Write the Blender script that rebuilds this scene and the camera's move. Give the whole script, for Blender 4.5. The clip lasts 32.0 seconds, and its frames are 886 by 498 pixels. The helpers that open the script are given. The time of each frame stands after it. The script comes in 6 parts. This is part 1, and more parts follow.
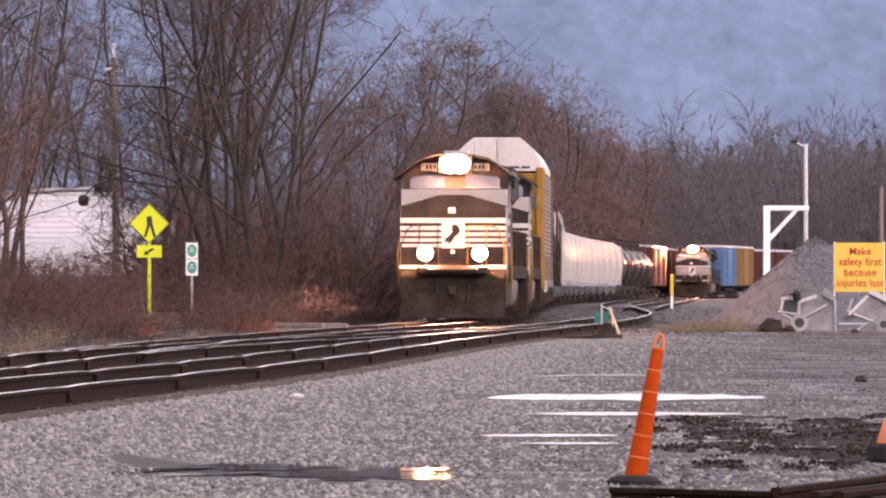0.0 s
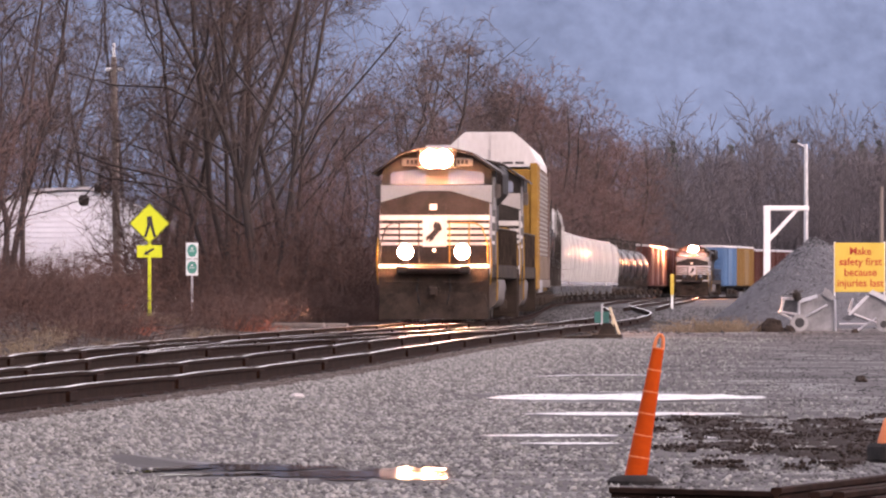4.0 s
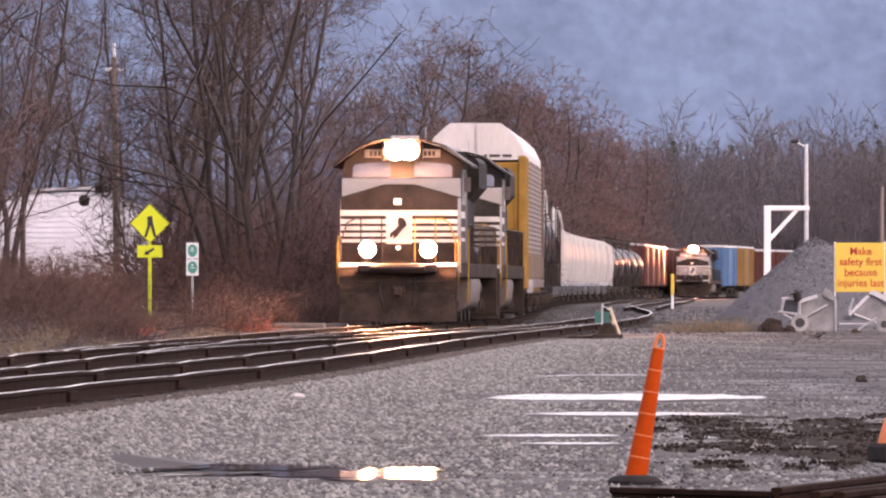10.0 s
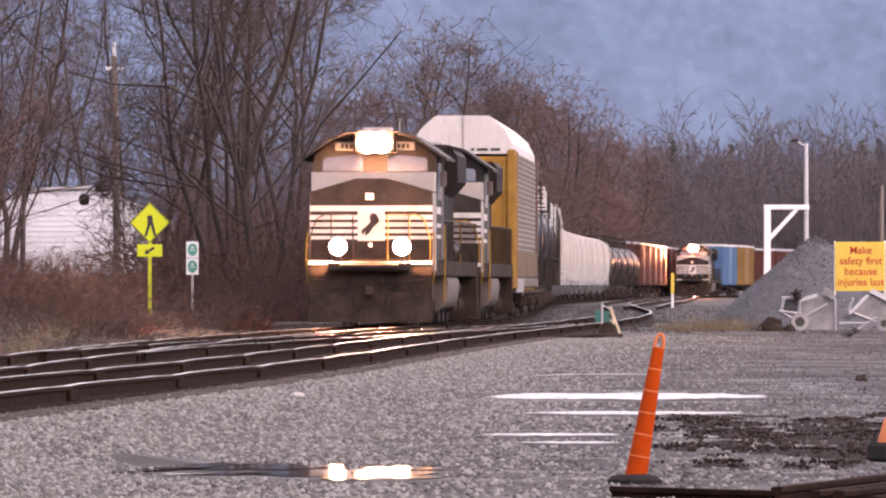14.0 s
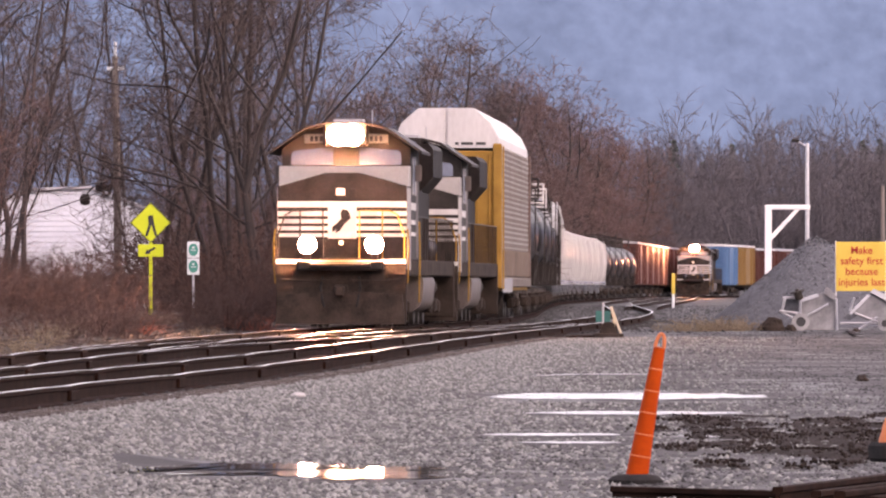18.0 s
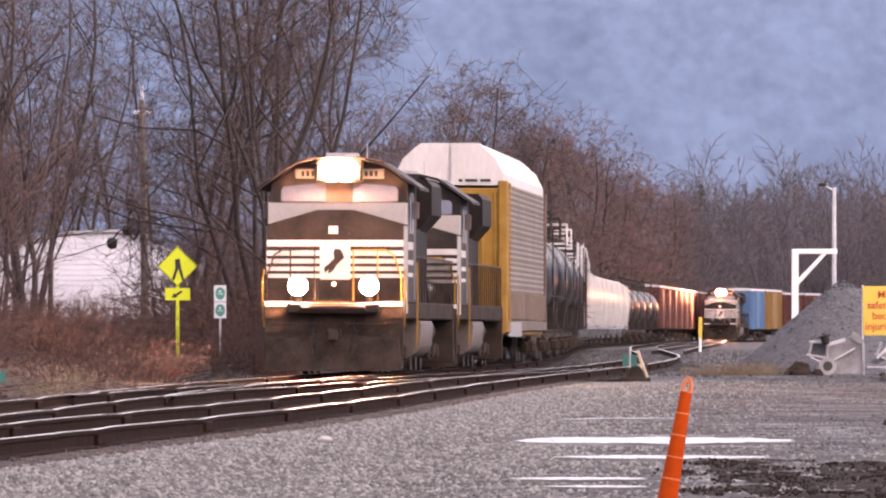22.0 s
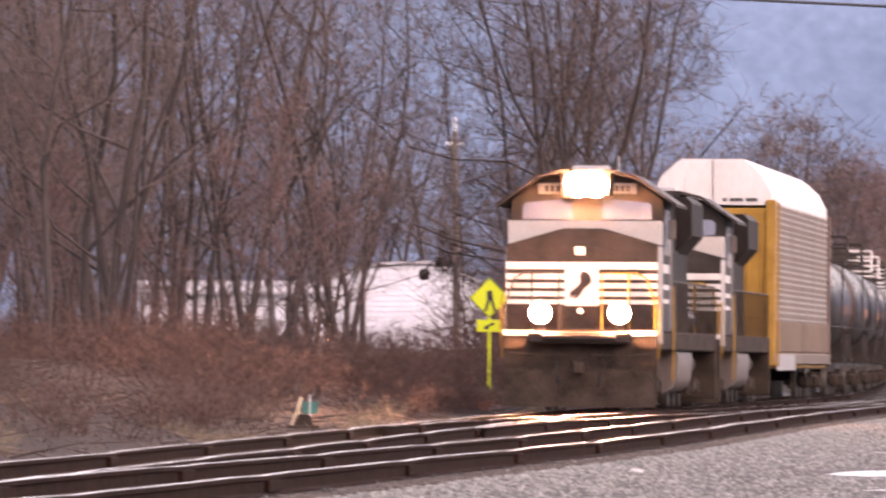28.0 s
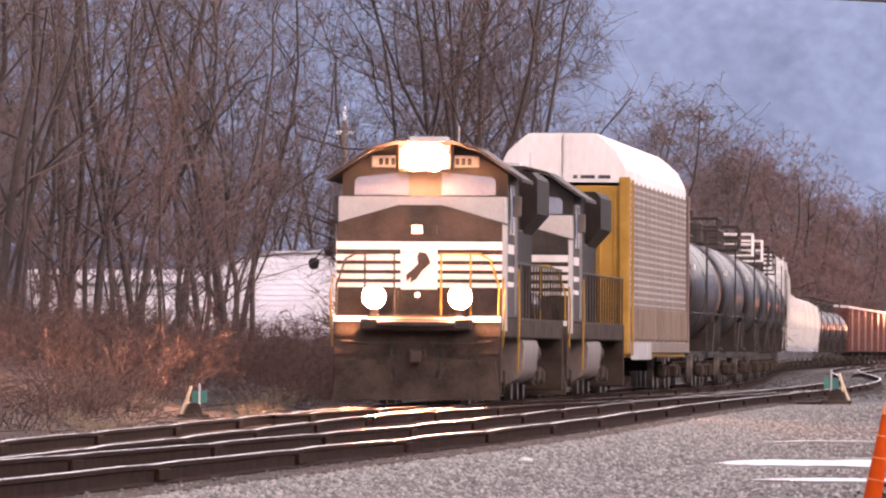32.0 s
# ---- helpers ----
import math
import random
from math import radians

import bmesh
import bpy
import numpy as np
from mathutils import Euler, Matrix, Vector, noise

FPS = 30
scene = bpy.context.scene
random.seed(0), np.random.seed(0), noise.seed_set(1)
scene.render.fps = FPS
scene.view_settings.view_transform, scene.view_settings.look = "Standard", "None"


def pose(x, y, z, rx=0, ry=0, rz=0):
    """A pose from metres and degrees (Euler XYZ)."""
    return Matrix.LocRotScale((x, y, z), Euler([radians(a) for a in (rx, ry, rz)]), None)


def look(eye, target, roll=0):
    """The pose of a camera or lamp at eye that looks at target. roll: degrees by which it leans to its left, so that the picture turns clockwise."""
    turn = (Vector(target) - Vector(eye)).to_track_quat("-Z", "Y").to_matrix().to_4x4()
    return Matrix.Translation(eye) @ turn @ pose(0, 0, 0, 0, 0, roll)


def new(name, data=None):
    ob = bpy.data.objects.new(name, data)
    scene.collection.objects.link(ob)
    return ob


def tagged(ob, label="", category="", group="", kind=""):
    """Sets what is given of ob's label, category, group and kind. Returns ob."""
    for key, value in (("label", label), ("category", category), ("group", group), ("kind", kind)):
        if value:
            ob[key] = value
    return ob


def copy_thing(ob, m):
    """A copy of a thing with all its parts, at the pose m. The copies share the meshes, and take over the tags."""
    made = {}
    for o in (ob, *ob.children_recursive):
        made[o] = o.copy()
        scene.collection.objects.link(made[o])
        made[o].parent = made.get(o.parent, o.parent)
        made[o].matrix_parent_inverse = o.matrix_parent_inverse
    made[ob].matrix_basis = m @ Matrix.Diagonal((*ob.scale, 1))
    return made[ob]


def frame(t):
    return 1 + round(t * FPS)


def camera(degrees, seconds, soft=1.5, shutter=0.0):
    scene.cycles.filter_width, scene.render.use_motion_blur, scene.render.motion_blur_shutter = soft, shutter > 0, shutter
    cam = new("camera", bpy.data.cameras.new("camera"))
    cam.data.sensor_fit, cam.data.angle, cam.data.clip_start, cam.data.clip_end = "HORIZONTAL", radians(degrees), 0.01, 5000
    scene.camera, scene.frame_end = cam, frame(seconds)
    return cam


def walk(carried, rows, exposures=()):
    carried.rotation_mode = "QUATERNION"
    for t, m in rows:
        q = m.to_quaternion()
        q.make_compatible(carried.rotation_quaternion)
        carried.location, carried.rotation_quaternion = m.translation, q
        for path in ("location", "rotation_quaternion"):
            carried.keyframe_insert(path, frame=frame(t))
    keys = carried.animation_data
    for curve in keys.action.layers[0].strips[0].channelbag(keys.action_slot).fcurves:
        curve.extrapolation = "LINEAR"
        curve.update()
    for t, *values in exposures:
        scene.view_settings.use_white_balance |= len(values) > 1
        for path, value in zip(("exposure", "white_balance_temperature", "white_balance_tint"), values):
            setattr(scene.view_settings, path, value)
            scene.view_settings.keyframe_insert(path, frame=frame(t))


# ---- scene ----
# Camera: a long lens on a stand, eye 1.47 m over the yard, turning left late in the shot.
EYE = 1.47
LENS = 5.45
# seconds, turn to the left, tilt up, lean to the left (degrees)
TURNS = [
    (0, -0.0035, 0.2317, 0.00), (1, -0.0035, 0.2317, 0.00), (2, -0.0035, 0.2317, 0.00), (3, -0.0035, 0.2317, 0.00),
    (3.5, -0.0030, 0.2317, 0.00), (5.5, 0.0000, 0.2317, 0.00), (6, 0.0000, 0.2317, 0.00), (7, 0.0000, 0.2317, 0.00),
    (8, 0.0000, 0.2317, 0.00), (9, 0.0000, 0.2317, 0.00), (10, 0.0000, 0.2317, 0.00), (11, 0.0000, 0.2261, 0.00),
    (12, 0.0000, 0.2261, 0.00), (13, 0.0000, 0.2261, 0.00), (14, 0.0000, 0.2261, 0.00), (14.5, 0.0000, 0.2261, 0.00),
    (16.5, 0.0000, 0.2261, 0.00), (17, 0.0000, 0.2261, 0.00), (17.5, 0.0000, 0.2261, 0.00), (18, 0.0056, 0.2261, 0.00),
    (18.5, 0.0212, 0.2157, 0.00), (19, 0.0532, 0.2049, 0.00), (19.5, 0.0692, 0.3007, 0.00), (20, 0.0748, 0.3753, 0.00),
    (20.5, 0.0852, 0.4285, 0.00), (21, 0.0800, 0.4710, 0.00), (21.5, 0.1064, 0.4924, 0.00), (22, 0.1707, 0.4965, 0.05),
    (22.5, 0.3043, 0.5263, 0.11), (23, 0.5283, 0.5486, 0.16), (23.5, 0.7247, 0.5540, 0.17), (24, 0.8033, 0.5875, 0.18),
    (24.5, 0.8568, 0.5879, 0.19), (26.5, 0.7546, 0.3074, 0.26), (27, 1.3054, 0.4152, 0.28), (27.5, 1.6516, 0.5522, 0.31),
    (28, 2.0885, 0.6879, 0.33), (28.5, 2.7537, 0.7944, 0.33), (28.7, 2.8727, 0.8035, 0.33), (29, 2.6580, 0.7896, 0.33),
    (29.5, 2.4153, 0.6366, 0.33), (30, 2.1493, 0.6353, 0.33), (30.5, 1.8593, 0.6210, 0.33), (31, 1.3671, 0.6586, 0.33),
    (31.5, 1.4734, 0.6366, 0.33), (32, 1.4095, 0.6236, 0.33),
]
cam = camera(LENS, 32.0, soft=2.2, shutter=0.5)
walk(cam, [(t, pose(0, 0, EYE, 90 + tilt, -lean, turn)) for t, turn, tilt, lean in TURNS], [(0, 1.94, 8200, 38), (19, 1.96, 8200, 38), (21, 2.06, 8200, 38), (24, 2.05, 8200, 38), (27, 2.08, 8450, 39), (28, 2.28, 8600, 40), (29, 2.46, 8600, 40), (30.2, 2.44, 8600, 40), (31.2, 2.23, 8500, 40), (32, 2.16, 8500, 40)])

# World: overcast dusk.
SUN_UP, SUN_TURN = 24.0, 140.0
world = bpy.data.worlds.new("dusk")
scene.world = world
world.use_nodes = True
wn = world.node_tree.nodes
sky = wn.new("ShaderNodeTexSky")
sky.sky_type = "NISHITA"
sky.sun_disc = False
sky.sun_elevation, sky.sun_rotation = radians(SUN_UP), radians(SUN_TURN)
sky.air_density, sky.dust_density, sky.ozone_density = 1.0, 0.7, 2.0
wn["Background"].inputs["Strength"].default_value = 0.15
veil = wn.new("ShaderNodeHueSaturation")
veil.inputs["Saturation"].default_value = 0.55
world.node_tree.links.new(sky.outputs[0], veil.inputs["Color"])
world.node_tree.links.new(veil.outputs[0], wn["Background"].inputs["Color"])
sun_data = bpy.data.lights.new("sun", "SUN")
sun_data.energy, sun_data.angle, sun_data.color = 0.38, radians(70), (1.0, 0.92, 0.90)
sun = new("sun", sun_data)
sd = Vector((math.sin(radians(SUN_TURN)) * math.cos(radians(52)), math.cos(radians(SUN_TURN)) * math.cos(radians(52)), math.sin(radians(52))))
sun.matrix_world = look(sd * 100, (0, 0, 0))

# ---- materials ----
def surface(name, a, b, scale=3.0, rough=0.7, metal=0.0, bump=0.2, fine=40.0, spread=0.5, mix_fine=0.35, stretch=(1, 1, 1), rough_var=0.15, per_object=0.0, depth=0.01, gloss=0.5):
    """Two-scale noise between the colours a and b, with relief."""
    m = bpy.data.materials.new(name)
    m.use_nodes = True
    n, l = m.node_tree.nodes, m.node_tree.links
    p = n["Principled BSDF"]
    tc = n.new("ShaderNodeTexCoord")
    mp = n.new("ShaderNodeMapping")
    mp.inputs["Scale"].default_value = stretch
    l.new(tc.outputs["Object"], mp.inputs["Vector"])
    n1, n2 = n.new("ShaderNodeTexNoise"), n.new("ShaderNodeTexNoise")
    n1.inputs["Scale"].default_value, n2.inputs["Scale"].default_value = scale, fine
    n1.inputs["Detail"].default_value, n2.inputs["Detail"].default_value = 5, 4
    for k in (n1, n2):
        l.new(mp.outputs[0], k.inputs["Vector"])
    mx = n.new("ShaderNodeMix")
    mx.inputs[0].default_value = mix_fine
    l.new(n1.outputs[0], mx.inputs[2])
    l.new(n2.outputs[0], mx.inputs[3])
    r = n.new("ShaderNodeMapRange")
    r.inputs[1].default_value, r.inputs[2].default_value = 0.5 - spread * 0.35, 0.5 + spread * 0.35
    l.new(mx.outputs[0], r.inputs[0])
    c = n.new("ShaderNodeMix")
    c.data_type = "RGBA"
    c.inputs[6].default_value, c.inputs[7].default_value = (*a, 1), (*b, 1)
    l.new(r.outputs[0], c.inputs[0])
    out = c.outputs[2]
    if per_object:
        oi = n.new("ShaderNodeObjectInfo")
        v = n.new("ShaderNodeMapRange")
        v.inputs[3].default_value, v.inputs[4].default_value = 1 - per_object, 1 + per_object
        l.new(oi.outputs["Random"], v.inputs[0])
        h = n.new("ShaderNodeHueSaturation")
        l.new(v.outputs[0], h.inputs["Value"])
        l.new(out, h.inputs["Color"])
        out = h.outputs[0]
    l.new(out, p.inputs["Base Color"])
    rr = n.new("ShaderNodeMapRange")
    rr.inputs[3].default_value, rr.inputs[4].default_value = max(0.03, rough - rough_var), min(1, rough + rough_var)
    l.new(n2.outputs[0], rr.inputs[0])
    l.new(rr.outputs[0], p.inputs["Roughness"])
    p.inputs["Metallic"].default_value = metal
    p.inputs["Specular IOR Level"].default_value = gloss
    if bump:
        bp = n.new("ShaderNodeBump")
        bp.inputs["Strength"].default_value, bp.inputs["Distance"].default_value = bump, depth
        l.new(mx.outputs[0], bp.inputs["Height"])
        l.new(bp.outputs[0], p.inputs["Normal"])
    return m


def glow(name, colour, strength):
    m = bpy.data.materials.new(name)
    m.use_nodes = True
    p = m.node_tree.nodes["Principled BSDF"]
    p.inputs["Base Color"].default_value = (*colour, 1)
    p.inputs["Emission Color"].default_value = (*colour, 1)
    p.inputs["Emission Strength"].default_value = strength
    return m


M_GRAVEL = surface("yard_gravel", (0.018, 0.018, 0.018), (0.072, 0.073, 0.073), 0.9, 0.85, 0, 0.5, 14, 0.85, 0.6, depth=0.03, gloss=0.3)
def dampen(m, scale):
    """Damp patches: the ground is smoother where a broad noise runs low."""
    n, l = m.node_tree.nodes, m.node_tree.links
    tc, ns, r = n.new("ShaderNodeTexCoord"), n.new("ShaderNodeTexNoise"), n.new("ShaderNodeMapRange")
    ns.inputs["Scale"].default_value, ns.inputs["Detail"].default_value = scale, 3
    l.new(tc.outputs["Object"], ns.inputs["Vector"])
    l.new(ns.outputs[0], r.inputs[0])
    r.inputs[1].default_value, r.inputs[2].default_value, r.inputs[3].default_value, r.inputs[4].default_value = 0.38, 0.52, 0.55, 0.9
    l.new(r.outputs[0], n["Principled BSDF"].inputs["Roughness"])


dampen(M_GRAVEL, 0.5)
M_BED = surface("track_bed", (0.010, 0.0075, 0.006), (0.042, 0.032, 0.026), 1.2, 0.9, 0, 0.6, 16, 0.9, 0.5, depth=0.04, gloss=0.08)
M_LITTER = surface("leaf_litter", (0.014, 0.011, 0.0095), (0.056, 0.044, 0.038), 0.8, 0.9, 0, 0.6, 9, 0.9, 0.5, depth=0.05, gloss=0.08)
M_RAIL = surface("rail_rust", (0.009, 0.0045, 0.0033), (0.028, 0.014, 0.010), 4, 0.9, 0, 0.2, 60, gloss=0.05)
M_RAILTOP = surface("rail_head", (0.42, 0.40, 0.39), (0.55, 0.53, 0.51), 3, 0.28, 0.9, 0.05, 50)
M_TIE = surface("tie_wood", (0.020, 0.015, 0.012), (0.065, 0.049, 0.040), 5, 0.85, 0, 0.5, 60, stretch=(0.3, 3, 1), per_object=0.25)
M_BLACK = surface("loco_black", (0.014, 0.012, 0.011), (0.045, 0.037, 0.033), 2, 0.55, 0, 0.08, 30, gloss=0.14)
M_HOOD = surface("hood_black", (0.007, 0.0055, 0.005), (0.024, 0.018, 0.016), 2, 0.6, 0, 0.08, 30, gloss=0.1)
# Grey that puts sky sheen on dark paint into the colour.
M_SHEENGREY = surface("sheen_grey", (0.062, 0.048, 0.043), (0.150, 0.122, 0.110), 2.5, 0.6, 0, 0.08, 25, stretch=(1, 1, 0.4))
M_DUSTBROWN = surface("dusty_brown", (0.055, 0.032, 0.025), (0.125, 0.076, 0.060), 1.5, 0.6, 0, 0.05, 14, stretch=(1, 1, 0.4))
M_WHITE = surface("loco_white", (0.40, 0.38, 0.36), (0.68, 0.655, 0.63), 2, 0.5, 0, 0.05, 30)
M_DIRT = surface("underframe_dirt", (0.016, 0.012, 0.010), (0.056, 0.042, 0.034), 2.5, 0.9, 0, 0.2, 30, gloss=0.1)
M_NOSEWHITE = surface("dusty_sheen_white", (0.24, 0.22, 0.205), (0.44, 0.41, 0.38), 1.6, 0.6, 0, 0.06, 16, 0.9)
M_STEELGREY = surface("grey_steel", (0.30, 0.30, 0.31), (0.45, 0.44, 0.44), 2, 0.5, 0.2, 0.05, 30)
M_YELLOW = surface("yellow_paint", (0.22, 0.116, 0.022), (0.34, 0.190, 0.042), 2.5, 0.65, 0, 0.08, 30, gloss=0.2)
M_GLASS = surface("window_glass", (0.09, 0.10, 0.12), (0.15, 0.16, 0.18), 1, 0.08, 0.5, 0, 20, rough_var=0.03)
M_LAMP = glow("headlight_lens", (1.0, 0.55, 0.33), 800.0)
M_LAMPFAR = glow("far_headlight_lens", (1.0, 0.42, 0.22), 1900.0)
M_LAMPSMALL = glow("marker_lens", (1.0, 0.8, 0.6), 0.2)
M_GALV = surface("galvanised_steel", (0.42, 0.43, 0.45), (0.62, 0.63, 0.65), 4, 0.45, 0.75, 0.08, 40)
M_RUSTCAR = surface("oxide_red_paint", (0.046, 0.015, 0.012), (0.105, 0.036, 0.028), 1.2, 0.5, 0, 0.1, 20, stretch=(1, 1, 0.25), gloss=0.18)
M_AUTORACK = surface("galvanised_panel", (0.066, 0.046, 0.034), (0.17, 0.125, 0.094), 1.2, 0.65, 0.0, 0.1, 25, stretch=(1, 1, 0.3))
M_ROOFWHITE = surface("white_roof", (0.40, 0.385, 0.37), (0.66, 0.65, 0.64), 0.9, 0.5, 0, 0.05, 12, 0.8, stretch=(1, 1, 0.3))
M_TANK = surface("tank_black", (0.007, 0.006, 0.006), (0.024, 0.018, 0.017), 1.0, 0.34, 0, 0.05, 18, gloss=0.08, stretch=(1, 1, 0.3))
M_HOPPER = surface("hopper_grey", (0.30, 0.30, 0.29), (0.55, 0.545, 0.53), 1.0, 0.2, 0, 0.05, 18, stretch=(1, 1, 0.25), per_object=0.12)
M_BLUE = surface("blue_paint", (0.03, 0.09, 0.19), (0.06, 0.16, 0.29), 1.0, 0.5, 0, 0.08, 20, stretch=(1, 1, 0.25))
M_WHEEL = surface("wheel_steel", (0.04, 0.035, 0.03), (0.10, 0.085, 0.075), 4, 0.6, 0.4, 0.1, 40)
M_BARK = surface("bark", (0.018, 0.0135, 0.0125), (0.054, 0.041, 0.037), 6, 0.9, 0, 0.6, 40, stretch=(1, 1, 0.3), per_object=0.25, depth=0.02)
M_TWIG = surface("twigs", (0.046, 0.032, 0.029), (0.112, 0.078, 0.069), 0.6, 0.9, 0, 0, 5, per_object=0.25)
M_TWIGRED = surface("red_twigs", (0.066, 0.038, 0.034), (0.132, 0.078, 0.068), 0.6, 0.9, 0, 0, 5, per_object=0.25)
M_BRUSH = surface("brush_stems", (0.033, 0.0165, 0.0125), (0.090, 0.046, 0.034), 0.8, 0.9, 0, 0, 6, per_object=0.3)
# Greyed towards blue: distance haze is put into the wood colour.
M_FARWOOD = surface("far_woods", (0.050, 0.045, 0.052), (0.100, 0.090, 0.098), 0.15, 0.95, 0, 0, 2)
M_EVERGREEN = surface("evergreen", (0.020, 0.035, 0.030), (0.05, 0.07, 0.055), 0.8, 0.9, 0, 0, 6)
M_STRAW = surface("dry_grass", (0.12, 0.094, 0.066), (0.26, 0.205, 0.145), 1.5, 0.9, 0, 0, 9, gloss=0.1)
M_SOIL = surface("dark_soil", (0.009, 0.0066, 0.0057), (0.036, 0.027, 0.0225), 3, 0.85, 0, 0.8, 25, depth=0.04, gloss=0.05)
M_PILE = surface("gravel_heap", (0.022, 0.025, 0.029), (0.135, 0.144, 0.158), 5, 0.85, 0, 0.8, 22, 0.7, 0.6, depth=0.05)
M_WATER = surface("puddle_water", (0.03, 0.032, 0.035), (0.05, 0.05, 0.05), 1.5, 0.035, 0, 0.03, 6, rough_var=0.015, depth=0.004, gloss=0.8)
M_RIPPLE = surface("rippled_water", (0.04, 0.042, 0.045), (0.06, 0.06, 0.06), 1.5, 0.28, 0, 0.05, 6, rough_var=0.05, depth=0.004, gloss=1.0)
M_ORANGE = surface("orange_plastic", (0.32, 0.034, 0.002), (0.43, 0.056, 0.005), 3, 0.75, 0, 0.05, 30, gloss=0.1)
M_ORANGEPALE = surface("faded_lit_plastic", (0.50, 0.14, 0.055), (0.60, 0.20, 0.09), 3, 0.7, 0, 0.05, 30, gloss=0.15)
M_RUBBER = surface("black_rubber", (0.010, 0.010, 0.010), (0.03, 0.028, 0.027), 5, 0.9, 0, 0.2, 40, gloss=0.1)
M_SIGNLIME = surface("lime_sheeting", (0.50, 0.60, 0.012), (0.57, 0.67, 0.02), 2, 0.5, 0, 0, 20)
M_SIGNYEL = surface("yellow_board", (0.58, 0.40, 0.05), (0.67, 0.475, 0.08), 2, 0.5, 0, 0.03, 20)
M_SIGNRED = surface("red_lettering", (0.42, 0.020, 0.010), (0.50, 0.035, 0.015), 2, 0.6, 0, 0, 20)
M_SIGNBLACK = surface("black_marking", (0.015, 0.015, 0.015), (0.03, 0.03, 0.03), 2, 0.6, 0, 0, 20)
M_SIGNGREEN = surface("green_marking", (0.02, 0.22, 0.17), (0.04, 0.28, 0.22), 2, 0.6, 0, 0, 20)
M_SIGNWHITE = surface("white_sheeting", (0.62, 0.66, 0.66), (0.72, 0.76, 0.76), 2, 0.5, 0, 0, 20)
M_POLE = surface("pole_wood", (0.12, 0.10, 0.09), (0.24, 0.20, 0.175), 3, 0.85, 0, 0.4, 40, stretch=(2, 2, 0.15))
M_SIDING = surface("white_siding", (0.50, 0.53, 0.58), (0.66, 0.69, 0.74), 1, 0.6, 0, 0.05, 20)
M_CREAM = surface("cream_paint", (0.42, 0.34, 0.22), (0.60, 0.50, 0.36), 3, 0.6, 0, 0.08, 30)
M_OCHRE = surface("faded_ochre_paint", (0.15, 0.085, 0.028), (0.25, 0.15, 0.055), 1.2, 0.6, 0, 0.08, 20, stretch=(1, 1, 0.25), gloss=0.2)
M_PERFORATED = surface("pale_panel", (0.10, 0.086, 0.076), (0.40, 0.38, 0.36), 1.1, 0.65, 0, 0.08, 9, 0.8)
M_DULLPLATE = surface("dull_zinc_plate", (0.20, 0.20, 0.205), (0.36, 0.355, 0.35), 1.6, 0.6, 0.25, 0.1, 30)
M_SCRAP = surface("weathered_zinc", (0.12, 0.121, 0.126), (0.30, 0.30, 0.305), 2.2, 0.55, 0.3, 0.2, 24)
M_FEATHER = surface("dark_feathers", (0.010, 0.009, 0.010), (0.028, 0.023, 0.024), 20, 0.55, 0, 0.1, 90)
M_SHINGLE = surface("grey_shingle", (0.30, 0.30, 0.32), (0.48, 0.48, 0.50), 2, 0.8, 0, 0.3, 20)
M_WHITEPAINT = surface("white_paint", (0.68, 0.68, 0.68), (0.84, 0.84, 0.84), 3, 0.5, 0, 0.08, 30)
M_GREEN = surface("green_target", (0.008, 0.09, 0.075), (0.015, 0.14, 0.115), 3, 0.5, 0, 0.03, 30)
M_STONE = surface("pale_stone", (0.32, 0.315, 0.31), (0.50, 0.49, 0.48), 5, 0.8, 0, 0.3, 30)
M_REDSTRAW = surface("rusty_bracken", (0.20, 0.055, 0.034), (0.34, 0.11, 0.065), 1.5, 0.9, 0, 0, 9)


def backdrop_material():
    m = bpy.data.materials.new("glowing_haze_mountain")
    m.use_nodes = True
    n, l = m.node_tree.nodes, m.node_tree.links
    p = n["Principled BSDF"]
    tc, a, b = n.new("ShaderNodeTexCoord"), n.new("ShaderNodeTexNoise"), n.new("ShaderNodeTexNoise")
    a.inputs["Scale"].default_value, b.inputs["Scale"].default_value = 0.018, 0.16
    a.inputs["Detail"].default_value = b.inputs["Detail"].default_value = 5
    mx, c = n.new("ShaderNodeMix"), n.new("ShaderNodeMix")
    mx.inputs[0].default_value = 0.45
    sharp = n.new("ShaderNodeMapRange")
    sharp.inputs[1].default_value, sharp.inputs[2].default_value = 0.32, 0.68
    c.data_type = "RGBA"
    # Daylight and haze are put into the emission; the slopes glow by themselves.
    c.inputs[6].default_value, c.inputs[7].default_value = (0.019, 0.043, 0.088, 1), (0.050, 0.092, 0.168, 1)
    mp = n.new("ShaderNodeMapping")
    mp.inputs["Scale"].default_value = (1, 0.12, 1)
    l.new(tc.outputs["Object"], mp.inputs["Vector"])
    l.new(mp.outputs[0], a.inputs["Vector"])
    l.new(mp.outputs[0], b.inputs["Vector"])
    l.new(a.outputs[0], mx.inputs[2])
    l.new(b.outputs[0], mx.inputs[3])
    l.new(mx.outputs[0], sharp.inputs[0])
    l.new(sharp.outputs[0], c.inputs[0])
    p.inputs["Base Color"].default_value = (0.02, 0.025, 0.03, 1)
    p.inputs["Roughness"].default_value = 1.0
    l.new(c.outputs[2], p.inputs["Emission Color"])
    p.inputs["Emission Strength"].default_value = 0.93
    return m


M_MOUNTAIN = backdrop_material()


